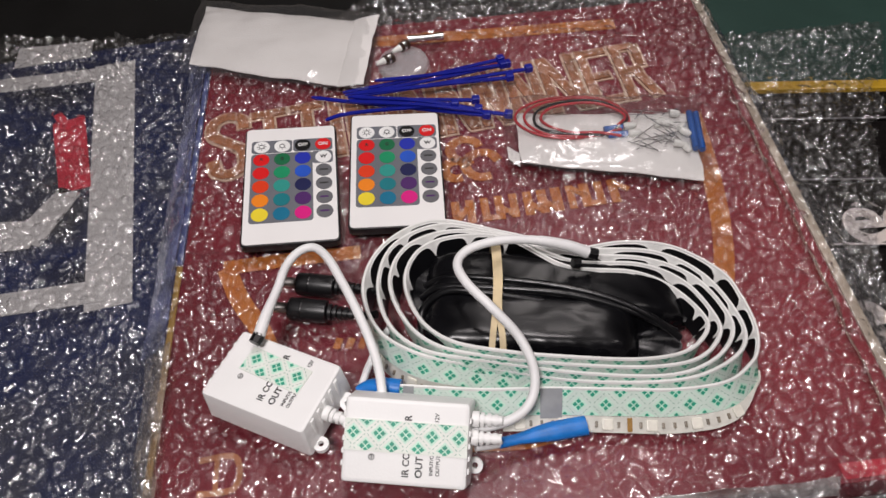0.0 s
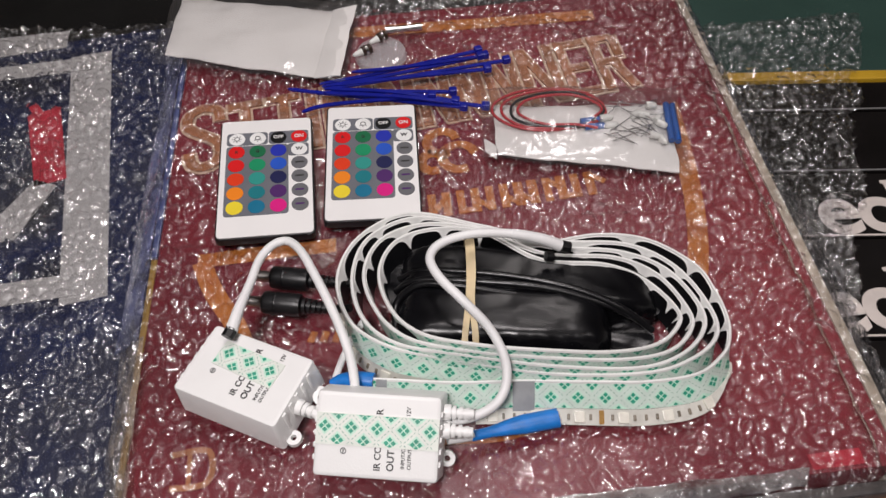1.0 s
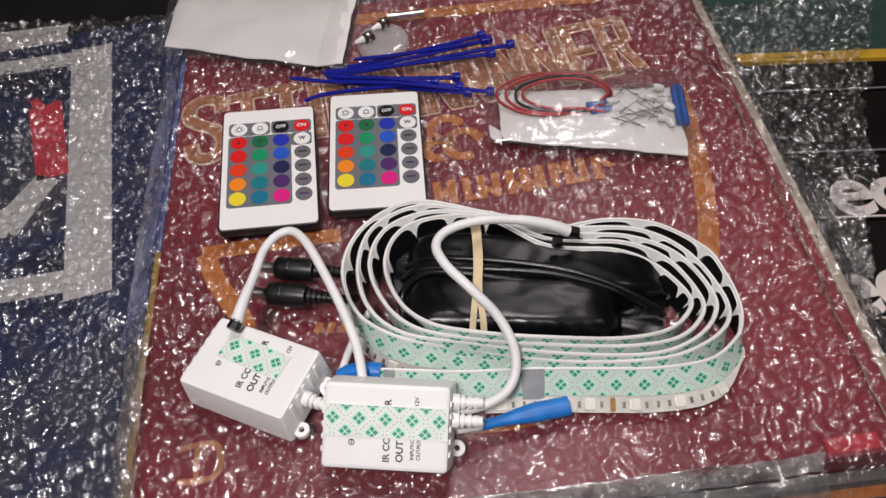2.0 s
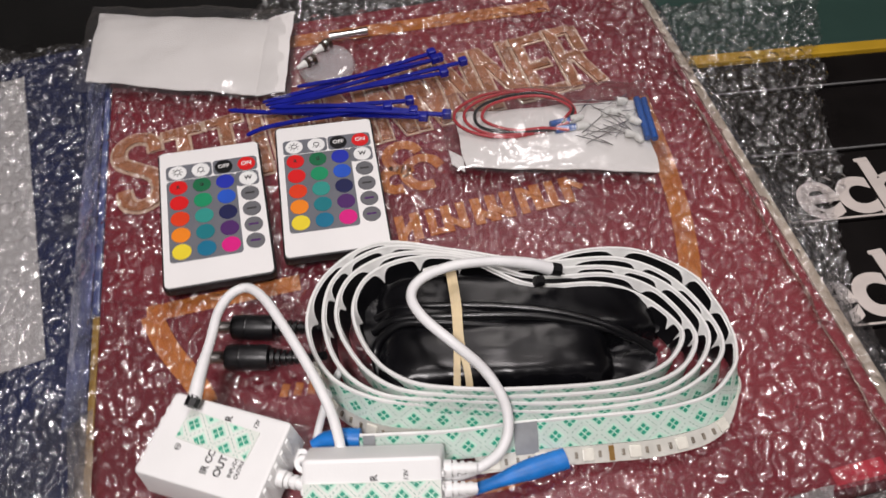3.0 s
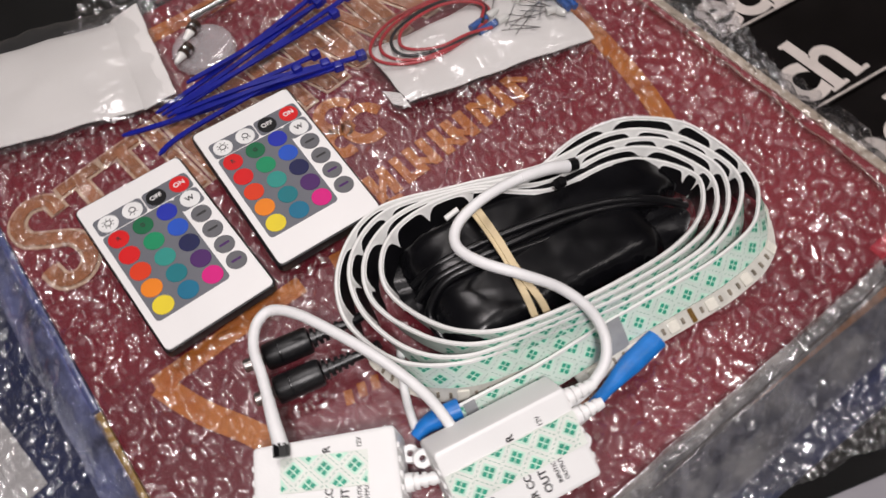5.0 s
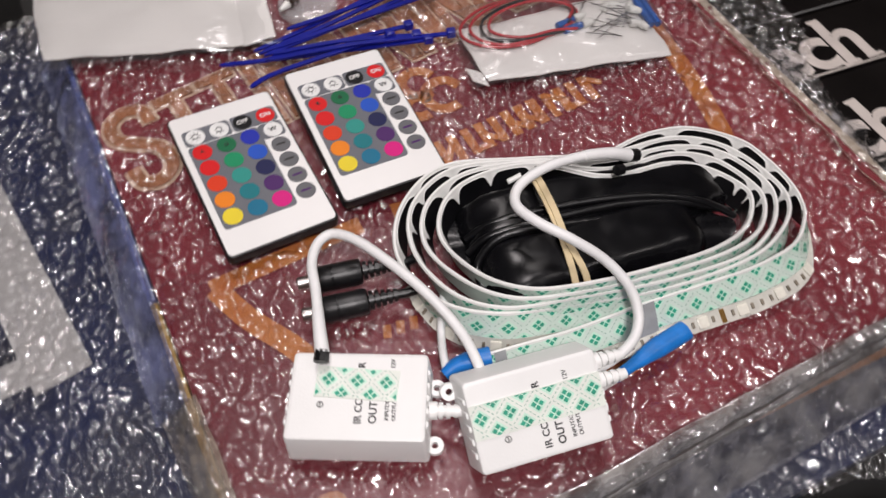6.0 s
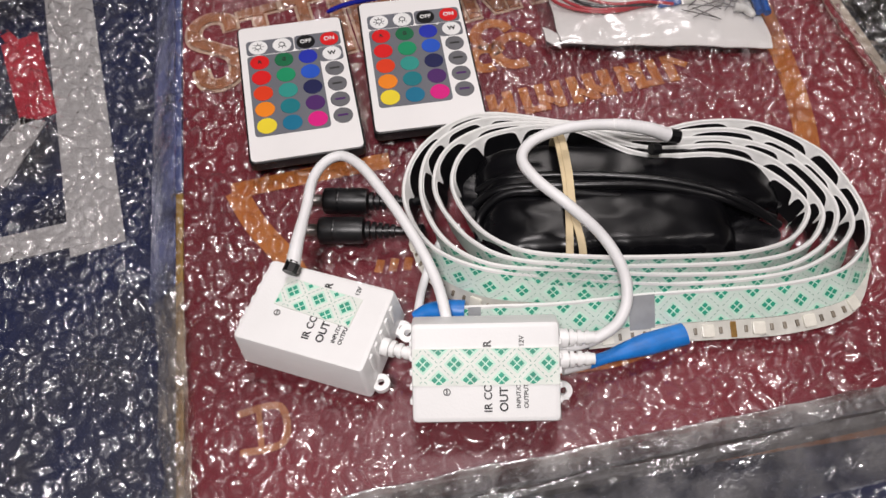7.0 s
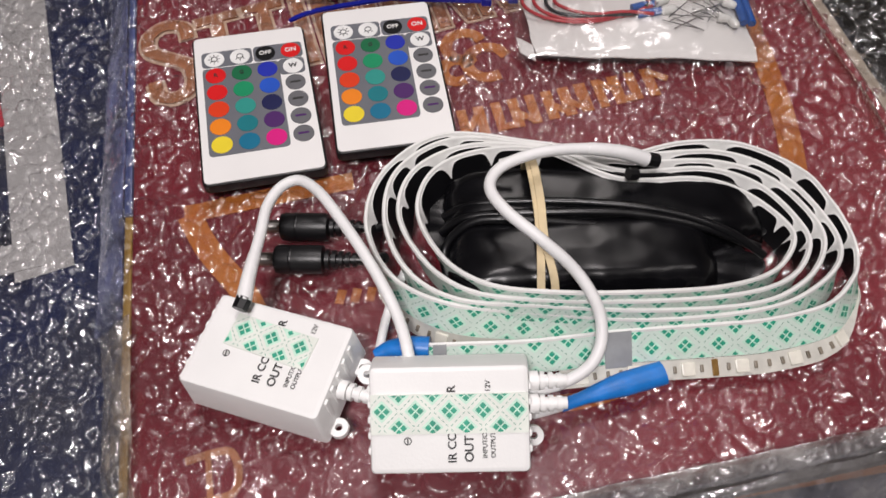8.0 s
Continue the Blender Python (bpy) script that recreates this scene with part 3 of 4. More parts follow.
# ---- remote controls ----
KEY_COLOURS = {
    "red": (0.62, 0.012, 0.014), "scarlet": (0.66, 0.045, 0.012), "orange": (0.78, 0.22, 0.015), "yellow": (0.76, 0.60, 0.035),
    "green": (0.012, 0.13, 0.055), "leaf": (0.012, 0.25, 0.11), "mint": (0.03, 0.27, 0.23), "teal": (0.012, 0.17, 0.20), "petrol": (0.01, 0.15, 0.26),
    "blue": (0.018, 0.03, 0.36), "sky": (0.02, 0.085, 0.48), "navy": (0.014, 0.016, 0.07), "plum": (0.07, 0.02, 0.12), "magenta": (0.62, 0.012, 0.20),
    "white": (0.78, 0.78, 0.77), "black": (0.006, 0.006, 0.007), "grey": (0.13, 0.13, 0.14),
}
KEY_INKS = {k: plastic("key_" + k, c, 0.42, 0.05, 90, 0.03, 500, spec=0.22) for k, c in KEY_COLOURS.items()}
LAYOUT = ("white white black red", "red green blue white", "red leaf sky grey", "scarlet mint navy grey", "orange teal plum grey", "yellow petrol magenta grey")
R_W, R_H, R_T = 0.0520, 0.0860, 0.0050


def remote_control(m, label):
    rc = thing("remote_control", m, label, "remote control", "pair of remote controls")
    part("body", slab(rounded(R_W, R_H, 0.0028), 0, R_T, 0.0007), BLACK, rc, "black plastic shell")
    part("face", slab(rounded(R_W - 0.0018, R_H - 0.0018, 0.0022), R_T - 0.0002, R_T + 0.0004, 0.0001), FACE_WHITE, rc, "white face sheet")
    top = R_T + 0.0004

    def field(u0, u1, v0, v1, r=0.002):
        w, h = (u1 - u0) * R_W, (v1 - v0) * R_H
        part("key_field", slab(rounded(w, h, r), top - 0.0001, top + 0.00015, m=pose((u0 + u1 - 1) / 2 * R_W, (0.5 - (v0 + v1) / 2) * R_H, 0)), KEY_GREY, rc, "grey printed key field")

    field(0.075, 0.515, 0.125, 0.237)
    field(0.525, 0.955, 0.125, 0.237)
    field(0.075, 0.735, 0.243, 0.832)
    field(0.728, 0.955, 0.241, 0.352)
    for r, row in enumerate(LAYOUT):
        for c, colour in enumerate(row.split()):
            x, y = (0.185 + 0.2225 * c - 0.5) * R_W, (0.5 - (0.182 + 0.1165 * r)) * R_H
            part("key", slab(disc(0.00455, 24), top, top + 0.00045, 0.00018, m=pose(x, y, 0)), KEY_INKS[colour], rc, colour + " round key")
            if (r, c) == (0, 2):
                text("lettering", "OFF", 0.0032, pose(x, y, top + 0.0006), FACE_WHITE, rc, 0.00006)
            elif (r, c) == (0, 3):
                text("lettering", "ON", 0.0034, pose(x, y, top + 0.0006), FACE_WHITE, rc, 0.00006)
            elif (r, c) == (1, 3):
                text("lettering", "W", 0.0036, pose(x, y, top + 0.0006), INK, rc, 0.0001)
            elif r == 1 and c < 2:
                text("lettering", "RG"[c], 0.0030, pose(x, y, top + 0.0006), INK, rc, 0.00003)
            elif r == 0:
                rr = 0.0014
                pts = [Vector((x + rr * math.cos(a), y + rr * math.sin(a), top + 0.0006)) for a in (2 * math.pi * k / 16 for k in range(17))]
                part("sun_mark", tube(pts, 0.00022, 5), INK, rc, "small sun symbol")
                for k in range(8) if c == 0 else range(5, 8):
                    a = math.pi * k / 4
                    q = Vector((math.cos(a), math.sin(a), 0))
                    o = Vector((x, y, top + 0.0006))
                    part("sun_ray", tube([o + q * 0.0020, o + q * 0.0027], 0.0002, 5), INK, rc)
            elif c == 3:
                part("key_mark", slab(rounded(0.0048, 0.0011, 0.0003), top + 0.0004, top + 0.00056, m=pose(x, y, 0)), INK if r < 4 else KEY_INKS["plum"], rc, "unreadable dark mark")
    return rc


remote_control(pose(-0.0803, 0.2634, 0.0077, 1.8, 3.6, 7.5) @ pose(0, 0, -0.0054), "white flat remote with coloured round keys, beside cable arch")
remote_control(pose(-0.0224, 0.2733, 0.0080, 1.4, 2.0, 4.2) @ pose(0, 0, -0.0054), "white flat remote with coloured round keys, near cable ties")

# ---- taped print: foam tape with green squares ----


def check_print(parent, place, x0, x1, y0, y1, pitch=0.0108):
    """The printed net of a foam tape: pale diamonds, each with four green squares, and dashes between them.
    place(x, y, lift) gives the point of the tape's surface."""
    tint, marks, dashes = bmesh.new(), bmesh.new(), bmesh.new()

    def patch(bm, cx, cy, hx, hy, turn, lift):
        c, n = math.cos(turn), math.sin(turn)
        pts = [(cx + a * hx * c - b * hy * n, cy + a * hx * n + b * hy * c) for a, b in ((-1, -1), (1, -1), (1, 1), (-1, 1))]
        pts = [(min(max(x, x0), x1), min(max(y, y0), y1)) for x, y in pts]
        area = 0.5 * abs((pts[2][0] - pts[0][0]) * (pts[3][1] - pts[1][1]) - (pts[3][0] - pts[1][0]) * (pts[2][1] - pts[0][1]))
        if area > 0.25 * 4 * hx * hy:
            vs = [place(x, y, lift) for x, y in pts]
            if None not in vs:
                bm.faces.new([bm.verts.new(v) for v in vs])

    rows = range(int(math.floor(y0 / (pitch / 2))) - 1, int(math.ceil(y1 / (pitch / 2))) + 2)
    for j in rows:
        for i in range(int(x0 / pitch) - 2, int(x1 / pitch) + 2):
            cx, cy = (i + 0.5 * (j % 2)) * pitch, j * pitch / 2 + 0.0010
            patch(tint, cx, cy, 0.00255, 0.00255, math.pi / 4, 0.00003)
            for k in range(4):
                a = math.pi / 2 * k
                patch(marks, cx + 0.00145 * math.cos(a), cy + 0.00145 * math.sin(a), 0.00080, 0.00080, math.pi / 4, 0.00008)
            for k in (-1, 1):
                for t in (-2.4, -0.8, 0.8, 2.4):
                    mx, my, along = cx + k * pitch / 4, cy + pitch / 4, t * 0.0011
                    patch(dashes, mx + along * 0.7071, my - k * along * 0.7071, 0.00050, 0.00013, -k * math.pi / 4, 0.00007)
    tagged(part("print", tint, TAPE_PALE, parent, "pale green printed diamonds"), kind="stuff")
    tagged(part("print", marks, TAPE_GREEN, parent, "green printed squares"), kind="stuff")
    tagged(part("print", dashes, TAPE_DASH, parent, "dark green printed dashes"), kind="stuff")


def tape_print(parent, w, h, m):
    """Foam tape laid flat on a face."""
    tape = part("tape", slab(rounded(w, h, 0.0003), 0, 0.0005, m=m), TAPE_WHITE, parent, "pale tape with green check print")
    check_print(tape, lambda x, y, lift: m @ Vector((x, y, 0.0005 + lift)), -w / 2 + 0.0003, w / 2 - 0.0003, -h / 2 + 0.0003, h / 2 - 0.0003)


# ---- infrared controller boxes ----
B_W, B_D, B_T = 0.0512, 0.0343, 0.0190


def controller(m, label, tape, lugs, glands):
    """A white box whose label face is the frame's z = 0 plane, the body below it."""
    box = thing("led_controller", m, label, "controller", "pair of led controllers")
    part("body", slab(rounded(B_W, B_D, 0.0016), -B_T, 0, 0.0011, grow=0.0011), WHITE, box)
    for sx in (-1, 1):
        for i in range(5):
            part("rib", slab(rounded(0.0012, 0.0022, 0.0004, 2), -B_T + 0.002, -0.0012, 0.0003, m=pose(sx * (B_W / 2 + 0.0002), -0.010 + 0.005 * i, 0)), WHITE, box)
    for x, y, ang in lugs:
        bm = bmesh.new()
        hole = 0.0013
        ringo, ringi = disc(0.0034, 20), disc(hole, 20)
        mm = pose(x, y, -B_T, 0, 0, ang)
        vo0 = [bm.verts.new(mm @ Vector((px, py, 0))) for px, py in ringo]
        vi0 = [bm.verts.new(mm @ Vector((px, py, 0))) for px, py in ringi]
        vo1 = [bm.verts.new(mm @ Vector((px, py, 0.0024))) for px, py in ringo]
        vi1 = [bm.verts.new(mm @ Vector((px, py, 0.0024))) for px, py in ringi]
        for k in range(20):
            j = (k + 1) % 20
            bm.faces.new((vo1[k], vo1[j], vi1[j], vi1[k]))
            bm.faces.new((vo0[j], vo0[k], vi0[k], vi0[j]))
            bm.faces.new((vo0[k], vo0[j], vo1[j], vo1[k]))
            bm.faces.new((vi0[j], vi0[k], vi1[k], vi1[j]))
        part("lug", bm, WHITE, box, "white screw lug")
    for x, y, z, sx in glands:
        g = part("cable_gland", tube([Vector((x, y, z)), Vector((x + sx * 0.003, y, z))], 0.0034, 14), WHITE, box, "ribbed white strain relief")
        for i in range(3):
            part("gland_ring", tube([Vector((x + sx * (0.0035 + 0.0028 * i), y, z)), Vector((x + sx * (0.0051 + 0.0028 * i), y, z))], 0.0031 - 0.0003 * i, 14), WHITE, g)
        part("gland_core", tube([Vector((x, y, z)), Vector((x + sx * 0.0125, y, z))], 0.0021, 12), WHITE, g)
    tx, ty, tw, th, ta = tape
    tape_print(box, tw, th, pose(tx, ty, 0.00005, 0, 0, ta))

    def up(body, size, x, y, bold=0.00008, name="lettering"):
        text(name, body, size, pose(x, y, 0.0002, 0, 0, 90), INK, box, bold, "black printed lettering", "LEFT")

    low = ty - th / 2
    up("IR CO", 0.0038, 0.0008, low - 0.0094, 0.00006)
    up("OUT", 0.0040, 0.0062, low - 0.0092, 0.00007)
    up("INPUT/O", 0.0021, 0.0112, low - 0.0080, 0.00002)
    up("OUTPUT", 0.0021, 0.0138, low - 0.0080, 0.00002)
    high = ty + th / 2
    up("R", 0.0038, 0.0008, high + 0.0002)
    up("12V", 0.0024, 0.0125, high + 0.0002, 0.00002)
    part("symbol_ring", tube([Vector((-0.0135 + 0.0011 * math.cos(a), low - 0.0022 + 0.0011 * math.sin(a), 0.0002)) for a in (2 * math.pi * k / 16 for k in range(17))], 0.00018, 5), INK, box, "small ringed minus mark")
    part("symbol_bar", slab(rounded(0.0004, 0.0016, 0.0001, 1), 0.0001, 0.0004, m=pose(-0.0135, low - 0.0022, 0)), INK, box)
    return box


controller(pose(-0.0680, 0.1340, 0.0208, -0.5, -1.9, -22.7), "white infrared controller box with taped label, tilted on the wrap",
           (-0.0005, 0.0045, 0.0310, 0.0122, -3), ((B_W / 2 + 0.0028, -0.0125, 0), (B_W / 2 + 0.0028, 0.0105, 0)), ((B_W / 2 + 0.0006, -0.002, -0.0085, 1),))
controller(pose(-0.0083, 0.1045, 0.0214, 31, 0, -4.5), "white infrared controller box with wide green tape, leaning forward",
           (0.0, 0.0020, 0.0505, 0.0128, 0), ((B_W / 2 + 0.0026, -0.0095, 0), (-B_W / 2 - 0.0026, 0.0125, 0)), ((B_W / 2 + 0.0006, 0.0030, -0.0085, 1), (B_W / 2 + 0.0006, 0.0105, -0.0085, 1)))

# ---- white cables of the controllers ----
cable = thing("sensor_cable", pose(0, 0, 0), "white round cable arching up from the controller with black tape", "cable")
p1 = smooth_path([(-0.0755, 0.1525, 0.0255), (-0.0735, 0.163, 0.0270), (-0.0705, 0.178, 0.0270), (-0.0685, 0.191, 0.0265), (-0.0635, 0.1995, 0.0265), (-0.0565, 0.2015, 0.0270),
                  (-0.0490, 0.1940, 0.0290), (-0.0415, 0.1810, 0.0305), (-0.0335, 0.1660, 0.0300), (-0.0270, 0.1530, 0.0265), (-0.0225, 0.1420, 0.0210), (-0.0205, 0.1330, 0.0150), (-0.0200, 0.1250, 0.0100)], 6)
part("jacket", tube(p1, 0.0021, 14), CABLE_WHITE, cable)
part("sleeve", tube(p1[:10], lambda t: 0.0029 - 0.0006 * t, 14), CABLE_WHITE, cable, "white sleeve at the cable end")
part("sensor", tube([Vector((-0.0770, 0.1495, 0.0250)), Vector((-0.0752, 0.1535, 0.0258))], 0.0029, 8), TAPE_BAND_BLACK, cable, "black sensor tip")
cable2 = thing("sensor_cable", pose(0, 0, 0), "white round cable looping over the coiled strip", "cable")
p2 = smooth_path([(0.0720, 0.1905, 0.0350), (0.0620, 0.1910, 0.0400), (0.0470, 0.1910, 0.0440), (0.0310, 0.1900, 0.0450), (0.0180, 0.1860, 0.0440), (0.0130, 0.1780, 0.0440), (0.0170, 0.1670, 0.0450),
                  (0.0270, 0.1565, 0.0425), (0.0380, 0.1475, 0.0350), (0.0445, 0.1370, 0.0280), (0.0450, 0.1270, 0.0220), (0.0400, 0.1195, 0.0180), (0.0300, 0.1155, 0.0150), (0.0190, 0.1145, 0.0130)], 6)
part("jacket", tube(p2, 0.0021, 14), CABLE_WHITE, cable2)
part("sleeve", tube(p2[:12], lambda t: 0.0029 - 0.0006 * t, 14), CABLE_WHITE, cable2, "white sleeve at the cable end")
part("sensor", tube([Vector((0.0765, 0.1903, 0.0335)), Vector((0.0722, 0.1905, 0.0350))], 0.0028, 8), TAPE_BAND_BLACK, cable2, "black sensor tip")
part("sensor", tube([Vector((0.0690, 0.1880, 0.0300)), Vector((0.0655, 0.1875, 0.0310))], 0.0024, 8), TAPE_BAND_BLACK, cable2, "black tape bit")
cable3 = thing("strip_lead", pose(0, 0, 0), "short white lead bent beside the controller", "cable")
part("jacket", tube(smooth_path([(-0.0200, 0.1700, 0.0050), (-0.0245, 0.1610, 0.0050), (-0.0285, 0.1500, 0.0045), (-0.0310, 0.1390, 0.0050)], 6), 0.0017, 12), CABLE_WHITE, cable3)
lead = thing("strip_lead", pose(0, 0, 0), "white lead joined by blue heat shrink", "cable")
p4 = smooth_path([(0.0200, 0.1085, 0.0080), (0.0280, 0.1105, 0.0062), (0.0350, 0.1125, 0.0050), (0.0500, 0.1165, 0.0042), (0.0680, 0.1200, 0.0042)], 6)
part("jacket", tube(p4[:10], 0.0020, 12), CABLE_WHITE, lead)
part("heat_shrink", tube(p4[8:], lambda t: 0.0024 + 0.0020 * min(1, max(0, (t - 0.35) * 3.0)), 16, flat=0.72), BLUE_SHRINK, lead, "blue heat shrink sleeve")
part("heat_shrink", tube(smooth_path([(-0.0325, 0.1365, 0.0045), (-0.0270, 0.1380, 0.0058), (-0.0200, 0.1375, 0.0066), (-0.0130, 0.1365, 0.0068)], 5), lambda t: 0.0024 + 0.0018 * min(1, 1.6 * t), 14), BLUE_SHRINK, lead, "blue heat shrink sleeve")

# ---- coiled light strip ----


# innermost and outermost turn of the coil, from the waist round by the right, the front and the left
INNER_TURN = ((0.0640, 0.1910, 0.0240), (0.0940, 0.1890, 0.0220), (0.1120, 0.1840, 0.0170), (0.1250, 0.1720, 0.0130), (0.1270, 0.1640, 0.0100),
              (0.1150, 0.1520, 0.0120), (0.0930, 0.1440, 0.0190), (0.0640, 0.1410, 0.0260), (0.0330, 0.1430, 0.0280), (0.0090, 0.1500, 0.0260),
              (-0.0060, 0.1670, 0.0200), (-0.0130, 0.1910, 0.0150), (-0.0060, 0.2060, 0.0190), (0.0120, 0.2140, 0.0190), (0.0370, 0.2080, 0.0240))
OUTER_TURN = ((0.0700, 0.2040, 0.0210), (0.1060, 0.2030, 0.0190), (0.1290, 0.1920, 0.0160), (0.1420, 0.1720, 0.0110), (0.1420, 0.1570, 0.0095),
              (0.1280, 0.1440, 0.0105), (0.1060, 0.1370, 0.0120), (0.0660, 0.1360, 0.0150), (0.0240, 0.1420, 0.0170), (-0.0060, 0.1480, 0.0180),
              (-0.0250, 0.1640, 0.0160), (-0.0330, 0.1900, 0.0140), (-0.0240, 0.2120, 0.0170), (0.0010, 0.2250, 0.0180), (0.0360, 0.2150, 0.0200))


def oval(f):
    """One turn of the coil, anticlockwise: 0 is the innermost, 1 the outermost."""
    pts = []
    for k, (a, b) in enumerate(zip(INNER_TURN, OUTER_TURN)):
        g = f + 0.10 * math.sin(3.1 * f * math.pi) * math.sin(1.9 * k + 4 * f)
        pts.append(Vector(a).lerp(Vector(b), g))
    return smooth_path(pts[::-1], 21, True)


STRIP_W = 0.0120


def strip_lines(path, closed, f=1.0, width=STRIP_W):
    """Upper and lower edge of a strip along a plan line; it leans out where it faces the front."""
    up, down = [], []
    n = len(path)
    for i, p in enumerate(path):
        a, b = (path[(i - 1) % n], path[(i + 1) % n]) if closed else (path[max(i - 1, 0)], path[min(i + 1, n - 1)])
        d = (b - a).normalized()
        o = Vector((d.y, -d.x, 0))
        front = max(0.0, -o.y)
        lean = radians(112 - (32 + 22 * f * f) * front)
        low = p + width * (math.cos(lean) * o - math.sin(lean) * Vector((0, 0, 1)))
        low.z = max(low.z, -0.0030)
        up.append(p.copy())
        down.append(low)
    return up, down


coil = thing("led_strip_coil", pose(0, 0, 0), "coiled white led strip standing on edge with green-printed tape backing", "led strip")
TURNS = (0.0, 0.36, 0.70, 1.0)


def net_print(parent, up, down, closed, lift):
    """Green check print along a strip's outer face, where it looks to the front."""
    n = len(up)
    dist = [0.0]
    for i in range(1, n + (1 if closed else 0)):
        dist.append(dist[-1] + (up[i % n] - up[i - 1]).length)

    def place(s, v, more):
        i = max(0, min(int(np.searchsorted(dist, s)) - 1, len(dist) - 2))
        f = (s - dist[i]) / max(1e-9, dist[i + 1] - dist[i])
        j = (i + 1) % n
        a, b = up[i].lerp(up[j], f), down[i].lerp(down[j], f)
        dn, al = (b - a).normalized(), (up[j] - up[i]).normalized()
        nn = al.cross(dn).normalized()
        if nn.z < 0:
            nn = -nn
        return a + dn * v + nn * (lift + more) if nn.y < -0.30 else None

    check_print(parent, place, 0.001, dist[-1] - 0.001, 0.0004, STRIP_W - 0.0003, 0.0118)


def inner_bands(parent, up, down, closed, k, sign=1, rate=0.15):
    """Black band over a turn's inner side with a scalloped white fringe along its top."""
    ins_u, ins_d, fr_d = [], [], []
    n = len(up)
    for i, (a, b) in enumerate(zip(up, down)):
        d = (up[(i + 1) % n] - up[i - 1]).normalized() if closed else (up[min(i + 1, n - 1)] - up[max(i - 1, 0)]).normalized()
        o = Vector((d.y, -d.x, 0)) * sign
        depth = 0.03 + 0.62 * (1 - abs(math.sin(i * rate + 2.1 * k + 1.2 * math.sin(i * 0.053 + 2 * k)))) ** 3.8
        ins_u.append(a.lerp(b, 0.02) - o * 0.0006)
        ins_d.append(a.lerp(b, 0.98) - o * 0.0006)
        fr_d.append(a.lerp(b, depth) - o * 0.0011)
    part("inner_band", ribbon(ins_u, ins_d, 0.0003, closed), TAPE_BAND_BLACK, parent, "black band over the inner side")
    part("scallop_fringe", ribbon([q for q in ins_u], fr_d, 0.0003, closed), STRIP_EDGE, parent, "white scalloped fringe")


for k, f in enumerate(TURNS):
    up, down = strip_lines(oval(f), True, f)
    turn = part("strip_turn", ribbon(up, down, 0.0006, True), STRIP_TAPE_SHADED, coil, "strip turn with pale tape backing")
    part("edge_bead", tube(up + up[:1], 0.00095, 6), STRIP_EDGE, turn, "white top edge")
    inner_bands(turn, up, down, True, k)
    net_print(turn, up, down, True, 0.0004)

# lower run of strip with diodes facing out
outer = oval(1.0)
fr_up, fr_dn = strip_lines(outer, True)
led_u, led_d = [], []
for i in range(len(outer)):
    d = (fr_up[(i + 1) % len(outer)] - fr_up[i - 1]).normalized()
    o = Vector((d.y, -d.x, 0))
    a = fr_dn[i] - o * 0.0005 + Vector((0, 0, -0.0004))
    led_u.append(a)
    led_d.append(Vector((a.x + 0.0035 * o.x, a.y + 0.0035 * o.y, max(0.0004, a.z - 0.009))))
lower_run = part("strip_turn", ribbon(led_u[70:190], led_d[70:190], 0.0012), SILICONE, coil, "clear silicone strip with diodes")

# the loose outer strand along the front
strand = thing("led_strip_strand", pose(0, 0, 0), "loose outer strand of led strip with printed tape, beside the coil", "led strip")
plan = smooth_path([(0.0710, 0.2050, 0.0190), (0.0940, 0.2100, 0.0180), (0.1180, 0.2080, 0.0160), (0.1390, 0.1950, 0.0130), (0.1460, 0.1810, 0.0115),
                    (0.1490, 0.1670, 0.0105), (0.1480, 0.1560, 0.0100), (0.1430, 0.1470, 0.0105), (0.1300, 0.1370, 0.0115), (0.1080, 0.1330, 0.0120),
                    (0.0870, 0.1330, 0.0120), (0.0550, 0.1340, 0.0115), (0.0230, 0.1340, 0.0105), (-0.0030, 0.1360, 0.0095), (-0.0170, 0.1372, 0.0088)], 10)
s_up, s_dn = [], []
for i, p in enumerate(plan):
    d = (plan[min(i + 1, len(plan) - 1)] - plan[max(i - 1, 0)]).normalized()
    o = Vector((d.y, -d.x, 0)) if Vector((d.y, -d.x, 0)).dot(p - Vector((0.06, 0.17, 0))) > 0 else Vector((-d.y, d.x, 0))
    o = o.normalized()
    q = p.copy()
    lean = radians(112 - 68 * max(0.0, -o.y) ** 0.8)
    s_up.append(q)
    low = q + STRIP_W * (math.cos(lean) * o - math.sin(lean) * Vector((0, 0, 1)))
    low.z = max(low.z, -0.0030)
    s_dn.append(low)
body = part("backing", ribbon(s_up, s_dn, 0.0008), STRIP_TAPE_SHADED, strand, "pale tape backing")
part("edge_bead", tube(s_up, 0.00085, 6), STRIP_EDGE, body, "white top edge")
inner_bands(body, s_up[:92], s_dn[:92], False, 2, -1, 0.20)
net_print(body, s_up, s_dn, False, 0.0006)
d_up = [q + Vector((0, -0.0002, -0.0002)) for q in s_dn]
d_dn = []
for a, b in zip(s_up, s_dn):
    o = Vector((b.x - a.x, b.y - a.y, 0)).normalized()
    f = max(0.0, min(1.0, (b - a).normalized().dot(Vector((0, -1, 0))) * 1.6))
    f *= max(0.15, min(1.0, (len(d_dn) - 62) / 22))
    d_dn.append(Vector((b.x + 0.0065 * f * o.x, b.y + 0.0065 * f * o.y, max(0.0006, b.z - 0.0045))))
lit = part("diode_strip", ribbon(d_up[66:118], d_dn[66:118], 0.0010), SILICONE, strand, "clear silicone strip with diodes")

DIODE = plastic("diode_cream", (0.70, 0.68, 0.60), 0.25, 0.1, 200)


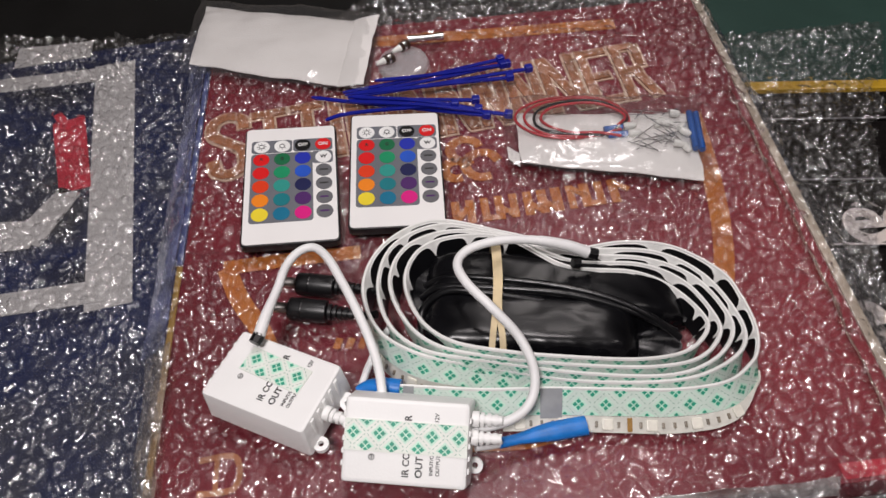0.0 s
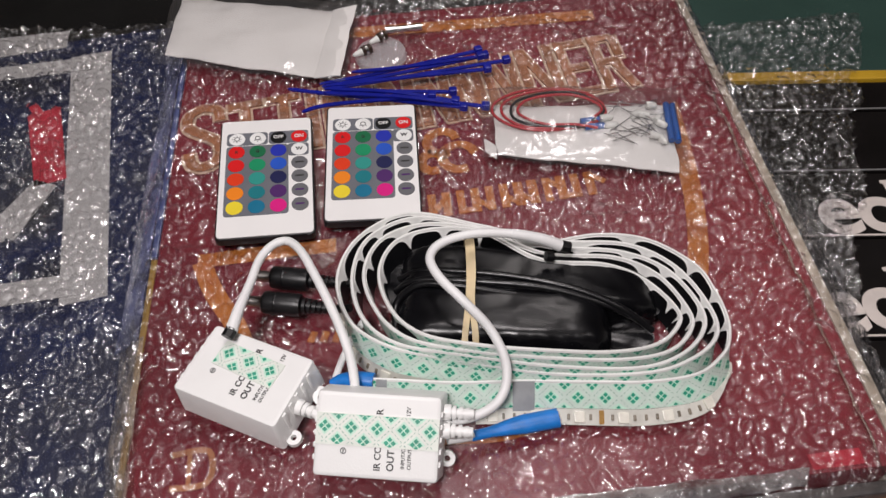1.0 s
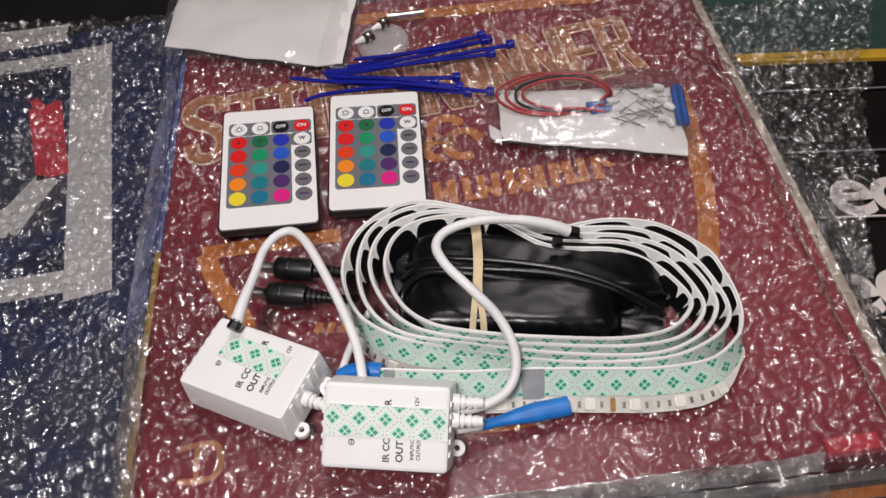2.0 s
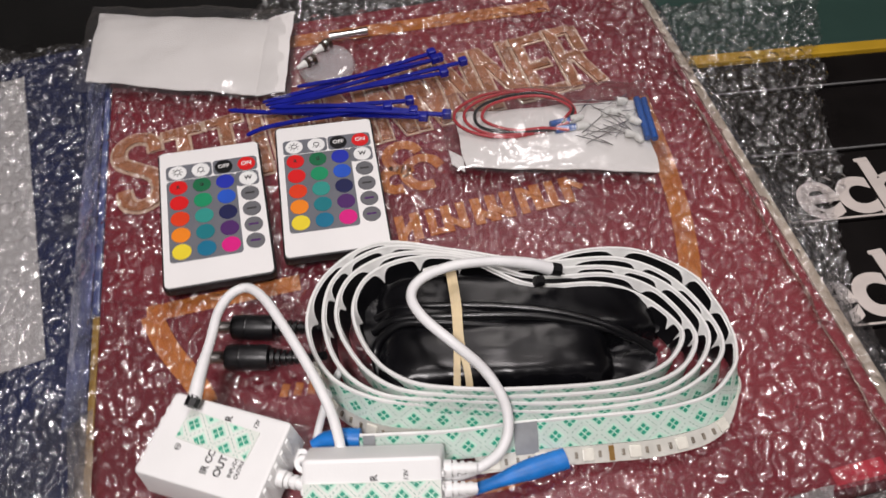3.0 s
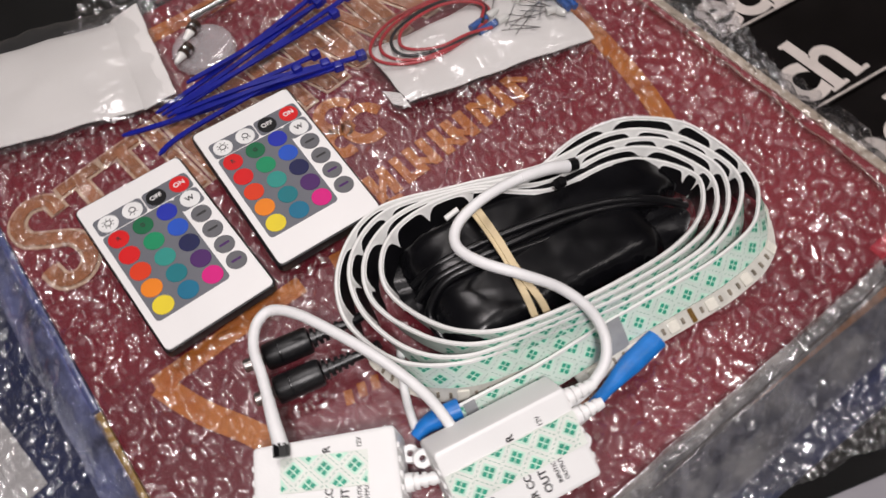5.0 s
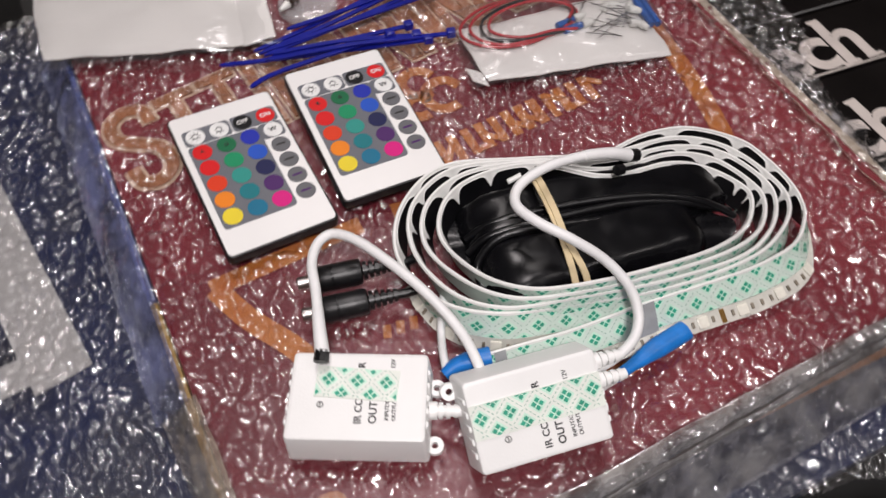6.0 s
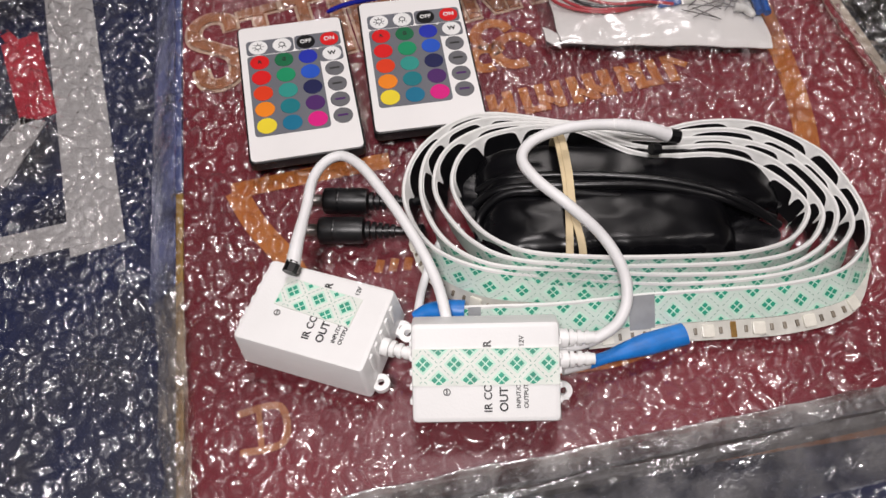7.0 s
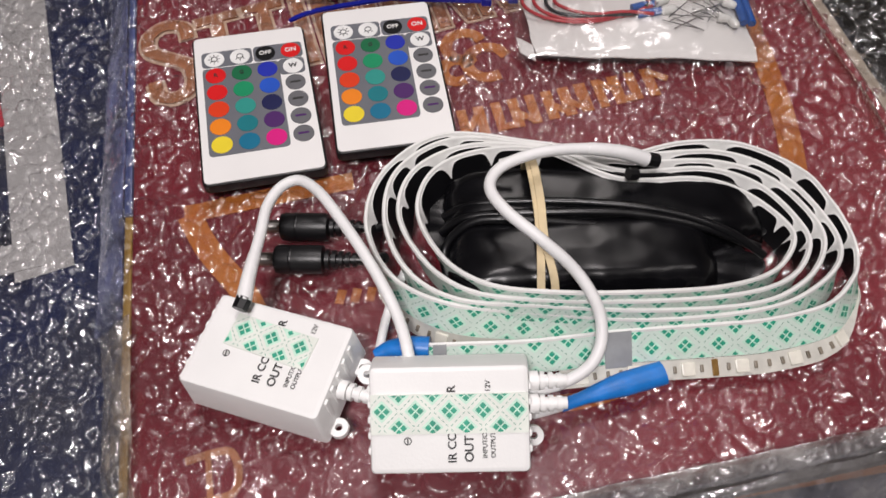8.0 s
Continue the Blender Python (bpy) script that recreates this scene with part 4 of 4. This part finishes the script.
RESISTOR = plastic("resistor_brown", (0.20, 0.17, 0.13), 0.4, 0.3, 200)


def diodes(parent, up, dn, first, last, pad=-1, lift=0.0006, gap=0.0190):
    """Light diodes, resistors and copper pads along a strip."""
    run = 0.0
    k = 0
    next_at = 0.004
    for i in range(first, last):
        seg = (up[i + 1] - up[i]).length
        while run + seg >= next_at:
            f = (next_at - run) / seg
            a, b = up[i].lerp(up[i + 1], f), dn[i].lerp(dn[i + 1], f)
            al, dw = (up[i + 1] - up[i]).normalized(), (b - a).normalized()
            nn = al.cross(dw).normalized()
            if nn.z < 0:
                nn = -nn
            mid = (a + b) / 2 + nn * lift
            m = Matrix((al, dw, nn)).transposed().to_4x4()
            m.translation = mid
            kind = k % 4
            if kind == 0:
                part("diode", slab(rounded(0.0048, 0.0048, 0.0005, 2), -0.0005, 0.0008, 0.0003, m=m), DIODE, parent, "white square diode")
            elif k == pad:
                part("solder_pad", slab(rounded(0.0022, 0.0060, 0.0004, 2), -0.0004, 0.0003, m=m), COPPER, parent, "copper solder pad")
            else:
                part("resistor", slab(rounded(0.0012, 0.0026, 0.0002, 2), -0.0005, 0.0007, 0.0002, m=m), RESISTOR, parent, "tiny dark resistor")
            k += 1
            next_at += gap / 4
        run += seg


diodes(lit, d_up[66:118], d_dn[66:118], 12, 50, 10)
diodes(lower_run, led_u, led_d, 74, 184)


def patch_on(parent, up, dn, i0, i1, lift, material, name, label):
    """A strip of tape laid over part of a band."""
    u, d = [], []
    for i in range(i0, i1):
        al = (up[i + 1] - up[i]).normalized()
        nn = al.cross(dn[i] - up[i]).normalized()
        if nn.z < 0:
            nn = -nn
        u.append(up[i] + nn * lift + (up[i] - dn[i]) * 0.02)
        d.append(dn[i] + nn * lift + (dn[i] - up[i]) * 0.10)
    return part(name, ribbon(u, d, 0.0003), material, parent, label)


patch_on(body, s_up, s_dn, 109, 113, 0.0010, GREY_FOIL, "foil_patch", "grey tape patch")
patch_on(body, s_up, s_dn, 132, 136, 0.0010, GREY_FOIL, "foil_patch", "grey tape patch")

# ---- power adapters inside the coil ----


def crease(x, y, seed):
    """Ridged folds of slack film."""
    a = 1 - 2 * abs(noise.noise(Vector((x * 60 + y * 25, y * 95 - x * 18, seed))))
    b = 1 - 2 * abs(noise.noise(Vector((x * 150, y * 70 + x * 40, seed + 9))))
    return 0.7 * a + 0.3 * b


def soft_box(w, d, h, seed, wrinkle=0.0013, n=44, taper=0.0):
    """A brick in a slack film bag: a rounded block with creases, narrowing to its right end."""
    bm = bmesh.new()
    grid = {}
    for i in range(n + 1):
        for j in range(n + 1):
            u, v = 2 * i / n - 1, 2 * j / n - 1
            ex = (1 - abs(u) ** 9) ** 0.5 * (1 - abs(v) ** 6) ** 0.5
            x = u * w / 2
            y = v * d / 2 * (1 - taper * max(0.0, u) ** 2) * (1 - 0.30 * abs(u) ** 8)
            c = crease(x, y, seed * 3.1)
            k = 0.35 + 1.3 * (1 - ex)
            pleat = 0.0011 * math.sin(x * 900 + 3 * noise.noise(Vector((x * 80, seed, 0)))) * max(0.0, -v) ** 4
            z = h * ex * (1 - 0.55 * taper * max(0.0, u) ** 2)
            grid[i, j] = bm.verts.new((x * (1 + 0.02 * c), y * (1 + 0.03 * c) + pleat, max(0.0, z + wrinkle * c * k)))
    low = {}
    for i in range(n + 1):
        for j in range(n + 1):
            if i in (0, n) or j in (0, n):
                q = grid[i, j].co
                low[i, j] = bm.verts.new((q.x, q.y, -0.0004))
    for i in range(n):
        for j in range(n):
            bm.faces.new((grid[i, j], grid[i + 1, j], grid[i + 1, j + 1], grid[i, j + 1]))
    for i in range(n):
        for a, b in (((i, 0), (i + 1, 0)), ((i + 1, n), (i, n)), ((0, i + 1), (0, i)), ((n, i), (n, i + 1))):
            bm.faces.new((grid[b], grid[a], low[a], low[b]))
    bm.faces.new([low[i, 0] for i in range(n + 1)] + [low[n, j] for j in range(1, n + 1)] + [low[i, n] for i in range(n - 1, -1, -1)] + [low[0, j] for j in range(n - 1, 0, -1)])
    return bm


def bag_skirt(seed):
    """Slack black film spread over the ground inside the coil."""
    bm = bmesh.new()
    loop = oval(0.0)[::3]
    mid = Vector((0.052, 0.170, 0.0))
    rings = []
    for r in (0.25, 0.45, 0.6, 0.72, 0.82, 0.9, 0.95):
        ring = []
        for i, q in enumerate(loop):
            reach = r * (1 - 0.22 * math.exp(-((i - 71) / 4.0) ** 2))
            p = mid.lerp(Vector((q.x, q.y, 0)), reach)
            ring.append(bm.verts.new((p.x, p.y, 0.0050 + 0.0035 * r * crease(p.x, p.y, seed))))
        rings.append(ring)
    for a, b in zip(rings, rings[1:]):
        for i in range(len(loop)):
            j = (i + 1) % len(loop)
            bm.faces.new((a[i], a[j], b[j], b[i]))
    bm.faces.new(rings[0])
    return bm


adapter_a = thing("power_adapter", pose(0.0455, 0.1625, 0.0008, 0, 0, -3), "black power adapter in slack black bag, inside the coil", "power adapter", "pair of power adapters")
part("brick", soft_box(0.100, 0.034, 0.0235, 2), BAG_BLACK, adapter_a)
adapter_b = thing("power_adapter", pose(0.0580, 0.1845, 0.0008, 0, 0, -6), "black power adapter in black bag, behind the other one", "power adapter", "pair of power adapters")
part("brick", soft_box(0.124, 0.036, 0.0225, 5, 0.0016, 44, 0.45), BAG_BLACK, adapter_b)
skirt = part("bag_film", bag_skirt(4.0), BAG_BLACK, adapter_b, "slack creased black film")
skirt.matrix_parent_inverse = adapter_b.matrix_world.inverted()


def cord(name, points, r, material, label, category="cable", parent=None, group=""):
    if parent:
        return part(name, tube(smooth_path(points, 6), r, 10), material, parent, label)
    ob = finish(name, tube(smooth_path(points, 6), r, 10), material)
    return tagged(ob, label, category, group)


cord("lead", [(0.006, 0.010, 0.0215), (-0.024, 0.0125, 0.0240), (-0.040, 0.0135, 0.0215), (-0.0500, 0.008, 0.0130), (-0.0490, -0.004, 0.0080)], 0.0018, RUBBER_BLACK, "black round lead", parent=adapter_a)
cord("lead", [(-0.051, 0.016, 0.0120), (-0.040, 0.0170, 0.0205), (-0.010, 0.0150, 0.0238), (0.020, 0.0125, 0.0240), (0.046, 0.0070, 0.0205), (0.066, 0.002, 0.0130)], 0.0017, RUBBER_BLACK, "black round lead", parent=adapter_a)
cord("lead", [(-0.050, 0.0225, 0.0130), (-0.036, 0.0225, 0.0210), (0.000, 0.0190, 0.0240), (0.030, 0.0130, 0.0245), (0.052, 0.0060, 0.0205), (0.068, 0.0000, 0.0110)], 0.0016, RUBBER_BLACK, "black round lead", parent=adapter_a)
cord("lead", [(-0.048, 0.030, 0.0060), (-0.038, 0.035, 0.0120), (-0.024, 0.038, 0.0140), (-0.008, 0.036, 0.0110)], 0.0036, RUBBER_BLACK, "black cord bundle", parent=adapter_a)
cord("pull_tab", [(-0.040, 0.0090, 0.0310), (-0.034, 0.0100, 0.0325)], 0.0012, STRIP_EDGE, "small white tube end", parent=adapter_b)

band = thing("rubber_band", pose(0, 0, 0), "pale yellow rubber band stretched round the power adapters", "rubber band")
for dx, bend in ((-0.0006, -0.0016), (0.0009, 0.0020)):
    pa = smooth_path([(0.0300 + dx + bend, 0.1445, 0.0060), (0.0298 + dx + bend, 0.1455, 0.0190), (0.0300 + dx + bend * 0.8, 0.1510, 0.0248), (0.0303 + dx, 0.1650, 0.0282), (0.0310 + dx, 0.1800, 0.0305), (0.0305 + dx, 0.1950, 0.0325), (0.0300 + dx, 0.2000, 0.0270), (0.0300 + dx, 0.2010, 0.0120)], 6)
    part("strand", ribbon([q + Vector((-0.0014, 0, 0.0004 * bend / 0.002)) for q in pa], [q + Vector((0.0014, 0, 0.0004 * bend / 0.002)) for q in pa], 0.0009), RUBBER_BAND, band)

# ---- barrel plugs ----


DULL_METAL = plastic("dull_metal", (0.30, 0.28, 0.27), 0.3, 0.2, 200, 0.05, 500, metal=1.0)


def barrel_plug(tip, tail, label):
    """A metal barrel, a moulded grip and a ribbed relief on a black lead."""
    tip, tail = Vector(tip), Vector(tail)
    d = (tail - tip).normalized()
    plug = thing("barrel_plug", pose(0, 0, 0), label, "plug", "pair of barrel plugs")
    at = lambda s: tip + d * s
    part("barrel", tube([at(0), at(0.0004), at(0.0095)], lambda t: 0.0027 if t > 0.1 else 0.0023, 16), DULL_METAL, plug, "dull metal barrel")
    part("bore", tube([at(-0.0002), at(0.0003)], 0.0013, 10), BLACK, plug)
    part("grip", tube([at(0.0084), at(0.0088), at(0.0098), at(0.0255), at(0.0272), at(0.0278)], lambda t: (0.0046, 0.0053, 0.0056, 0.0057, 0.0054, 0.0040)[round(t * 5)], 24), BLACK, plug, "moulded black grip")
    part("collar", tube([at(0.0142), at(0.0146), at(0.0154), at(0.0158)], lambda t: 0.0057 if 0.2 < t < 0.8 else 0.0055, 24), RUBBER_BLACK, plug)
    for i in range(5):
        part("relief_ring", tube([at(0.0282 + 0.0026 * i), at(0.0298 + 0.0026 * i)], 0.0040 - 0.0003 * i, 12), BLACK, plug)
    part("lead", tube(smooth_path([at(0.027), at(0.036), at(0.046), at(0.052) + Vector((0, 0, 0.002))], 5), 0.0020, 10), RUBBER_BLACK, plug)
    return plug


barrel_plug((-0.0760, 0.1965, 0.0060), (-0.036, 0.1915, 0.0060), "black barrel plug with dull metal tip, under the cable arch")
barrel_plug((-0.0780, 0.1815, 0.0060), (-0.036, 0.1765, 0.0060), "black barrel plug with metal tip, nearer the controller")

# ---- blue cable ties ----


def cable_tie(points, label, w=0.0024):
    """A nylon strap that tapers to its tail, with a square head."""
    tie = thing("cable_tie", pose(0, 0, 0), label, "cable tie", "blue cable ties")
    path = smooth_path(points, 8)
    up, dn = [], []
    for i, q in enumerate(path):
        d = (path[min(i + 1, len(path) - 1)] - path[max(i - 1, 0)]).normalized()
        s = Vector((-d.y, d.x, 0)).normalized() * w / 2 * min(1.0, 0.35 + 6 * i / len(path))
        up.append(q + s)
        dn.append(q - s)
    part("strap", ribbon(up, dn, 0.0011), BLUE_TIE, tie)
    d = (path[-1] - path[-3]).normalized()
    m = Matrix.Translation(path[-1]) @ Matrix.Rotation(math.atan2(d.y, d.x), 4, "Z")
    part("head", slab(rounded(0.0050, 0.0046, 0.0008, 2), -0.0012, 0.0026, 0.0007, m=m), BLUE_TIE, tie, "square ratchet head")
    return tie


TIES = (
    ((-0.0600, 0.3440, 0.0020), (-0.0200, 0.3520, 0.0040), (0.0385, 0.3715, 0.0035)),
    ((-0.0580, 0.3400, 0.0032), (-0.0150, 0.3480, 0.0050), (0.0425, 0.3665, 0.0035)),
    ((-0.0560, 0.3365, 0.0042), (-0.0100, 0.3440, 0.0058), (0.0560, 0.3615, 0.0035)),
    ((-0.0500, 0.3385, 0.0054), (-0.0050, 0.3440, 0.0062), (0.0440, 0.3535, 0.0035)),
    ((-0.0400, 0.3500, 0.0060), (-0.0050, 0.3545, 0.0058), (0.0400, 0.3640, 0.0050)),
    ((-0.0790, 0.3400, 0.0020), (-0.0520, 0.3330, 0.0036), (0.0290, 0.3195, 0.0032)),
    ((-0.0560, 0.3330, 0.0048), (-0.0200, 0.3315, 0.0060), (0.0225, 0.3330, 0.0034)),
    ((-0.0540, 0.3310, 0.0056), (-0.0100, 0.3260, 0.0066), (0.0420, 0.3195, 0.0034)),
    ((-0.0520, 0.3340, 0.0064), (-0.0150, 0.3300, 0.0070), (0.0240, 0.3240, 0.0040)),
    ((-0.0680, 0.3190, 0.0020), (-0.0500, 0.3230, 0.0040), (0.0100, 0.3270, 0.0060)),
)
for pts in TIES:
    cable_tie(pts, "dark blue nylon cable tie in a loose bundle on the wrap")

# ---- clear bags with white card ----


def sheet(corners, bulge, seed, thick, n=22, wave=0.0015, lift=0.0):
    """A slack sheet spanned by four corners, slightly pillowed and waved."""
    a, b, c, d = (Vector(q) for q in corners)
    bm = bmesh.new()
    top, low = {}, {}
    for i in range(n + 1):
        for j in range(n + 1):
            u, v = i / n, j / n
            p = a.lerp(b, u).lerp(d.lerp(c, u), v)
            h = bulge * (16 * u * (1 - u) * v * (1 - v)) ** 0.5 + wave * noise.noise(Vector((p.x * 40, p.y * 45, seed))) + 0.35 * wave * noise.noise(Vector((p.x * 150, p.y * 120, seed + 5)))
            q = p + Vector((0.0012 * noise.noise(Vector((p.y * 60, seed, 0))), 0.0014 * noise.noise(Vector((p.x * 50, 0, seed))), max(h, -0.0008) + lift))
            top[i, j] = bm.verts.new(q)
            low[i, j] = bm.verts.new(q - Vector((0, 0, thick)))
    for i in range(n):
        for j in range(n):
            bm.faces.new((top[i, j], top[i + 1, j], top[i + 1, j + 1], top[i, j + 1]))
            bm.faces.new((low[i, j + 1], low[i + 1, j + 1], low[i + 1, j], low[i, j]))
    for i in range(n):
        for p, q in (((i, 0), (i + 1, 0)), ((i + 1, n), (i, n)), ((0, i + 1), (0, i)), ((n, i), (n, i + 1))):
            bm.faces.new((top[q], top[p], low[p], low[q]))
    return bm


bag = thing("parts_bag", pose(0, 0, 0), "clear bag holding a folded white card, lying at the panel's top", "bag", "clear parts bags")
part("card", sheet(((-0.1640, 0.3740, 0.003), (-0.0620, 0.3490, 0.003), (-0.0560, 0.4160, 0.003), (-0.1650, 0.4370, 0.003)), 0.0050, 2, 0.0006, 22, 0.0009), PAPER, bag, "folded white card")
part("card_flap", sheet(((-0.0640, 0.3480, 0.0040), (-0.0470, 0.3460, 0.0070), (-0.0420, 0.4180, 0.0070), (-0.0580, 0.4160, 0.0040)), 0.0010, 4, 0.0006, 14), PAPER, bag, "white card flap")
part("film", sheet(((-0.1700, 0.3660, 0.003), (-0.0440, 0.3420, 0.003), (-0.0400, 0.4230, 0.003), (-0.1700, 0.4430, 0.003)), 0.0068, 7, 0.0001, 40, 0.0024, 0.0012), CLEAR_BAG, bag, "clear crinkled film")

puff = thing("bulb_bag", pose(0, 0, 0), "small round clear pouch with two tiny lamps", "bag")
part("film", slab(disc(0.0168, 30, -0.0235, 0.3715), 0.0005, 0.0050, 0.0038), CLEAR_DISC, puff, "milky clear pouch")
LAMP_BASE = plastic("lamp_base_brown", (0.035, 0.020, 0.014), 0.3)
for x, y, ang in ((-0.0320, 0.3690, 35), (-0.0230, 0.3820, 40)):
    d = Vector((math.cos(radians(ang)), math.sin(radians(ang)), 0))
    o = Vector((x, y, 0.0078))
    part("lamp_base", tube([o - d * 0.0034, o - d * 0.0030, o + d * 0.0030, o + d * 0.0034], lambda t: 0.0031 if 0.1 < t < 0.9 else 0.0026, 14), LAMP_BASE, puff, "dark brown lamp base")
    part("lamp_collar", tube([o - d * 0.0014, o + d * 0.0004], 0.00325, 14), METAL, puff, "thin metal collar")
    part("lamp_glass", tube([o + d * 0.0034 * s for s in (-1.0, -1.5, -2.2, -2.8)], lambda t: 0.0024 * (1 - 0.55 * t), 12), CLEAR_BEAD, puff, "clear lamp glass")
fuse = thing("glass_fuse", pose(0, 0, 0), "small glass tube with bright metal ends", "fuse")
part("tube", tube([Vector((-0.0200, 0.3950, 0.0030)), Vector((0.0000, 0.3975, 0.0030))], 0.0022, 14), METAL, fuse)
for a, b in (((-0.0215, 0.3948, 0.0030), (-0.0160, 0.3955, 0.0030)), ((-0.0030, 0.3971, 0.0030), (0.0020, 0.3978, 0.0030))):
    part("cap", tube([Vector(a), Vector(b)], 0.0025, 14), METAL, fuse, "bright metal cap")

bag2 = thing("parts_bag", pose(0, 0, 0), "clear bag with white card, red wires and small lamps", "bag", "clear parts bags")
part("card", sheet(((0.0480, 0.2810, 0.002), (0.1470, 0.2655, 0.002), (0.1500, 0.3190, 0.002), (0.0460, 0.3220, 0.002)), 0.0030, 11, 0.0006), PAPER, bag2, "white card")
part("card_flap", sheet(((0.0405, 0.2850, 0.001), (0.0475, 0.2780, 0.001), (0.0470, 0.2890, 0.001), (0.0400, 0.2950, 0.001)), 0.0005, 12, 0.0005, 6), PAPER, bag2, "white printed corner")
part("film", sheet(((0.0390, 0.2760, 0.002), (0.1520, 0.2600, 0.002), (0.1560, 0.3310, 0.002), (0.0390, 0.3330, 0.002)), 0.0085, 13, 0.0001, 40, 0.0026, 0.0030), CLEAR_BAG, bag2, "clear crinkled film")
rng2 = random.Random(12)
for k, (mat, z) in enumerate(((RED_WIRE, 0.0062), (RED_WIRE, 0.0070), (RUBBER_BLACK, 0.0078), (RED_WIRE, 0.0086))):
    cx, cy = 0.0790 + 0.002 * k, 0.3130 - 0.001 * k
    rx, ry = 0.0330 - 0.0030 * k, 0.0180 - 0.0018 * k
    pts = [(cx + rx * math.cos(radians(a)) + rng2.uniform(-.001, .001), cy + ry * math.sin(radians(a)) + rng2.uniform(-.001, .001), z) for a in range(-60 + 8 * k, 300, 36)]
    pts += [(0.0990 + 0.002 * k, 0.3000 - 0.0015 * k, z - 0.001)]
    cord("wire", pts, 0.00085, mat, "thin insulated wire", parent=bag2)
for k in range(2):
    o, d = Vector((0.0960 + 0.002 * k, 0.3015 - 0.0045 * k, 0.0068)), Vector((0.96, 0.20 - 0.1 * k, 0)).normalized()
    part("sleeve", tube([o, o + d * 0.0110], 0.0019, 10), BLUE_TUBE, bag2, "blue shrink sleeve")
    part("lamp", tube([o + d * s for s in (0.0115, 0.0150, 0.0175, 0.0190)], lambda t: 0.0022 * (1 - 0.5 * t ** 3), 12), CLEAR_BEAD, bag2, "small clear lamp")
for k in range(26):
    x, y = rng2.uniform(0.112, 0.138), rng2.uniform(0.284, 0.316)
    a = radians(rng2.uniform(-70, 60))
    ln = rng2.uniform(0.008, 0.022)
    d = Vector((math.cos(a), math.sin(a), rng2.uniform(-0.03, 0.05)))
    o = Vector((x, y, rng2.uniform(0.0060, 0.0085)))
    part("pin", tube([o - d * ln / 2, o + d * ln / 2], 0.00028, 6), METAL, bag2, "thin metal lead")
    if k % 4 == 0:
        part("lamp", tube([o + d * (ln / 2 + s) for s in (0.0, 0.003, 0.0048, 0.006)], lambda t: 0.0021 * (1 - 0.5 * t ** 3), 12), CLEAR_BEAD, bag2, "small clear lamp")
for k in range(2):
    part("sleeve", tube([Vector((0.1470 + 0.0035 * k, 0.3160 - 0.001 * k, 0.0060)), Vector((0.1455 + 0.0035 * k, 0.2860 - 0.001 * k, 0.0060))], 0.0019, 10), BLUE_TUBE, bag2, "blue shrink tube")

# ---- rolled film edge along the panel's front ----
part("rolled_edge", sheet(((-0.120, 0.0585, -0.0105), (0.172, 0.0935, -0.0085), (0.172, 0.0990, -0.0005), (-0.120, 0.0660, -0.0005)), 0.0026, 23, 0.0003, 90, 0.0042), FOLD, wrap, "milky rolled front edge")
part("loose_flap", sheet(((-0.120, 0.0380, -0.0270), (0.180, 0.0720, -0.0270), (0.172, 0.0930, -0.0090), (-0.120, 0.0580, -0.0110)), 0.0030, 47, 0.0003, 90, 0.0045), FLAP, wrap, "slack clear flap of film")
# film roll whose blue-violet glare is put into its colour
part("rolled_edge", sheet(((-0.1475, 0.1650, -0.0180), (-0.1300, 0.1650, -0.0004), (-0.1560, 0.3900, -0.0004), (-0.1720, 0.3900, -0.0180)), 0.0025, 31, 0.0003, 70, 0.0030), FOLD_BLUE_GLARE, wrap, "rolled edge with bluish glare painted in")
part("rolled_edge", sheet(((0.2025, 0.1000, -0.0015), (0.2150, 0.1000, -0.0200), (0.1905, 0.3500, -0.0200), (0.1780, 0.3500, -0.0015)), 0.0025, 37, 0.0003, 70, 0.0030), FOLD_BEIGE, wrap, "beige milky rolled edge")
part("rolled_edge", sheet(((-0.1300, 0.0680, -0.0200), (-0.1130, 0.0680, -0.0010), (-0.1270, 0.1660, -0.0004), (-0.1450, 0.1660, -0.0180)), 0.0025, 41, 0.0003, 50, 0.0030), FOLD_BEIGE, wrap, "beige milky rolled edge")
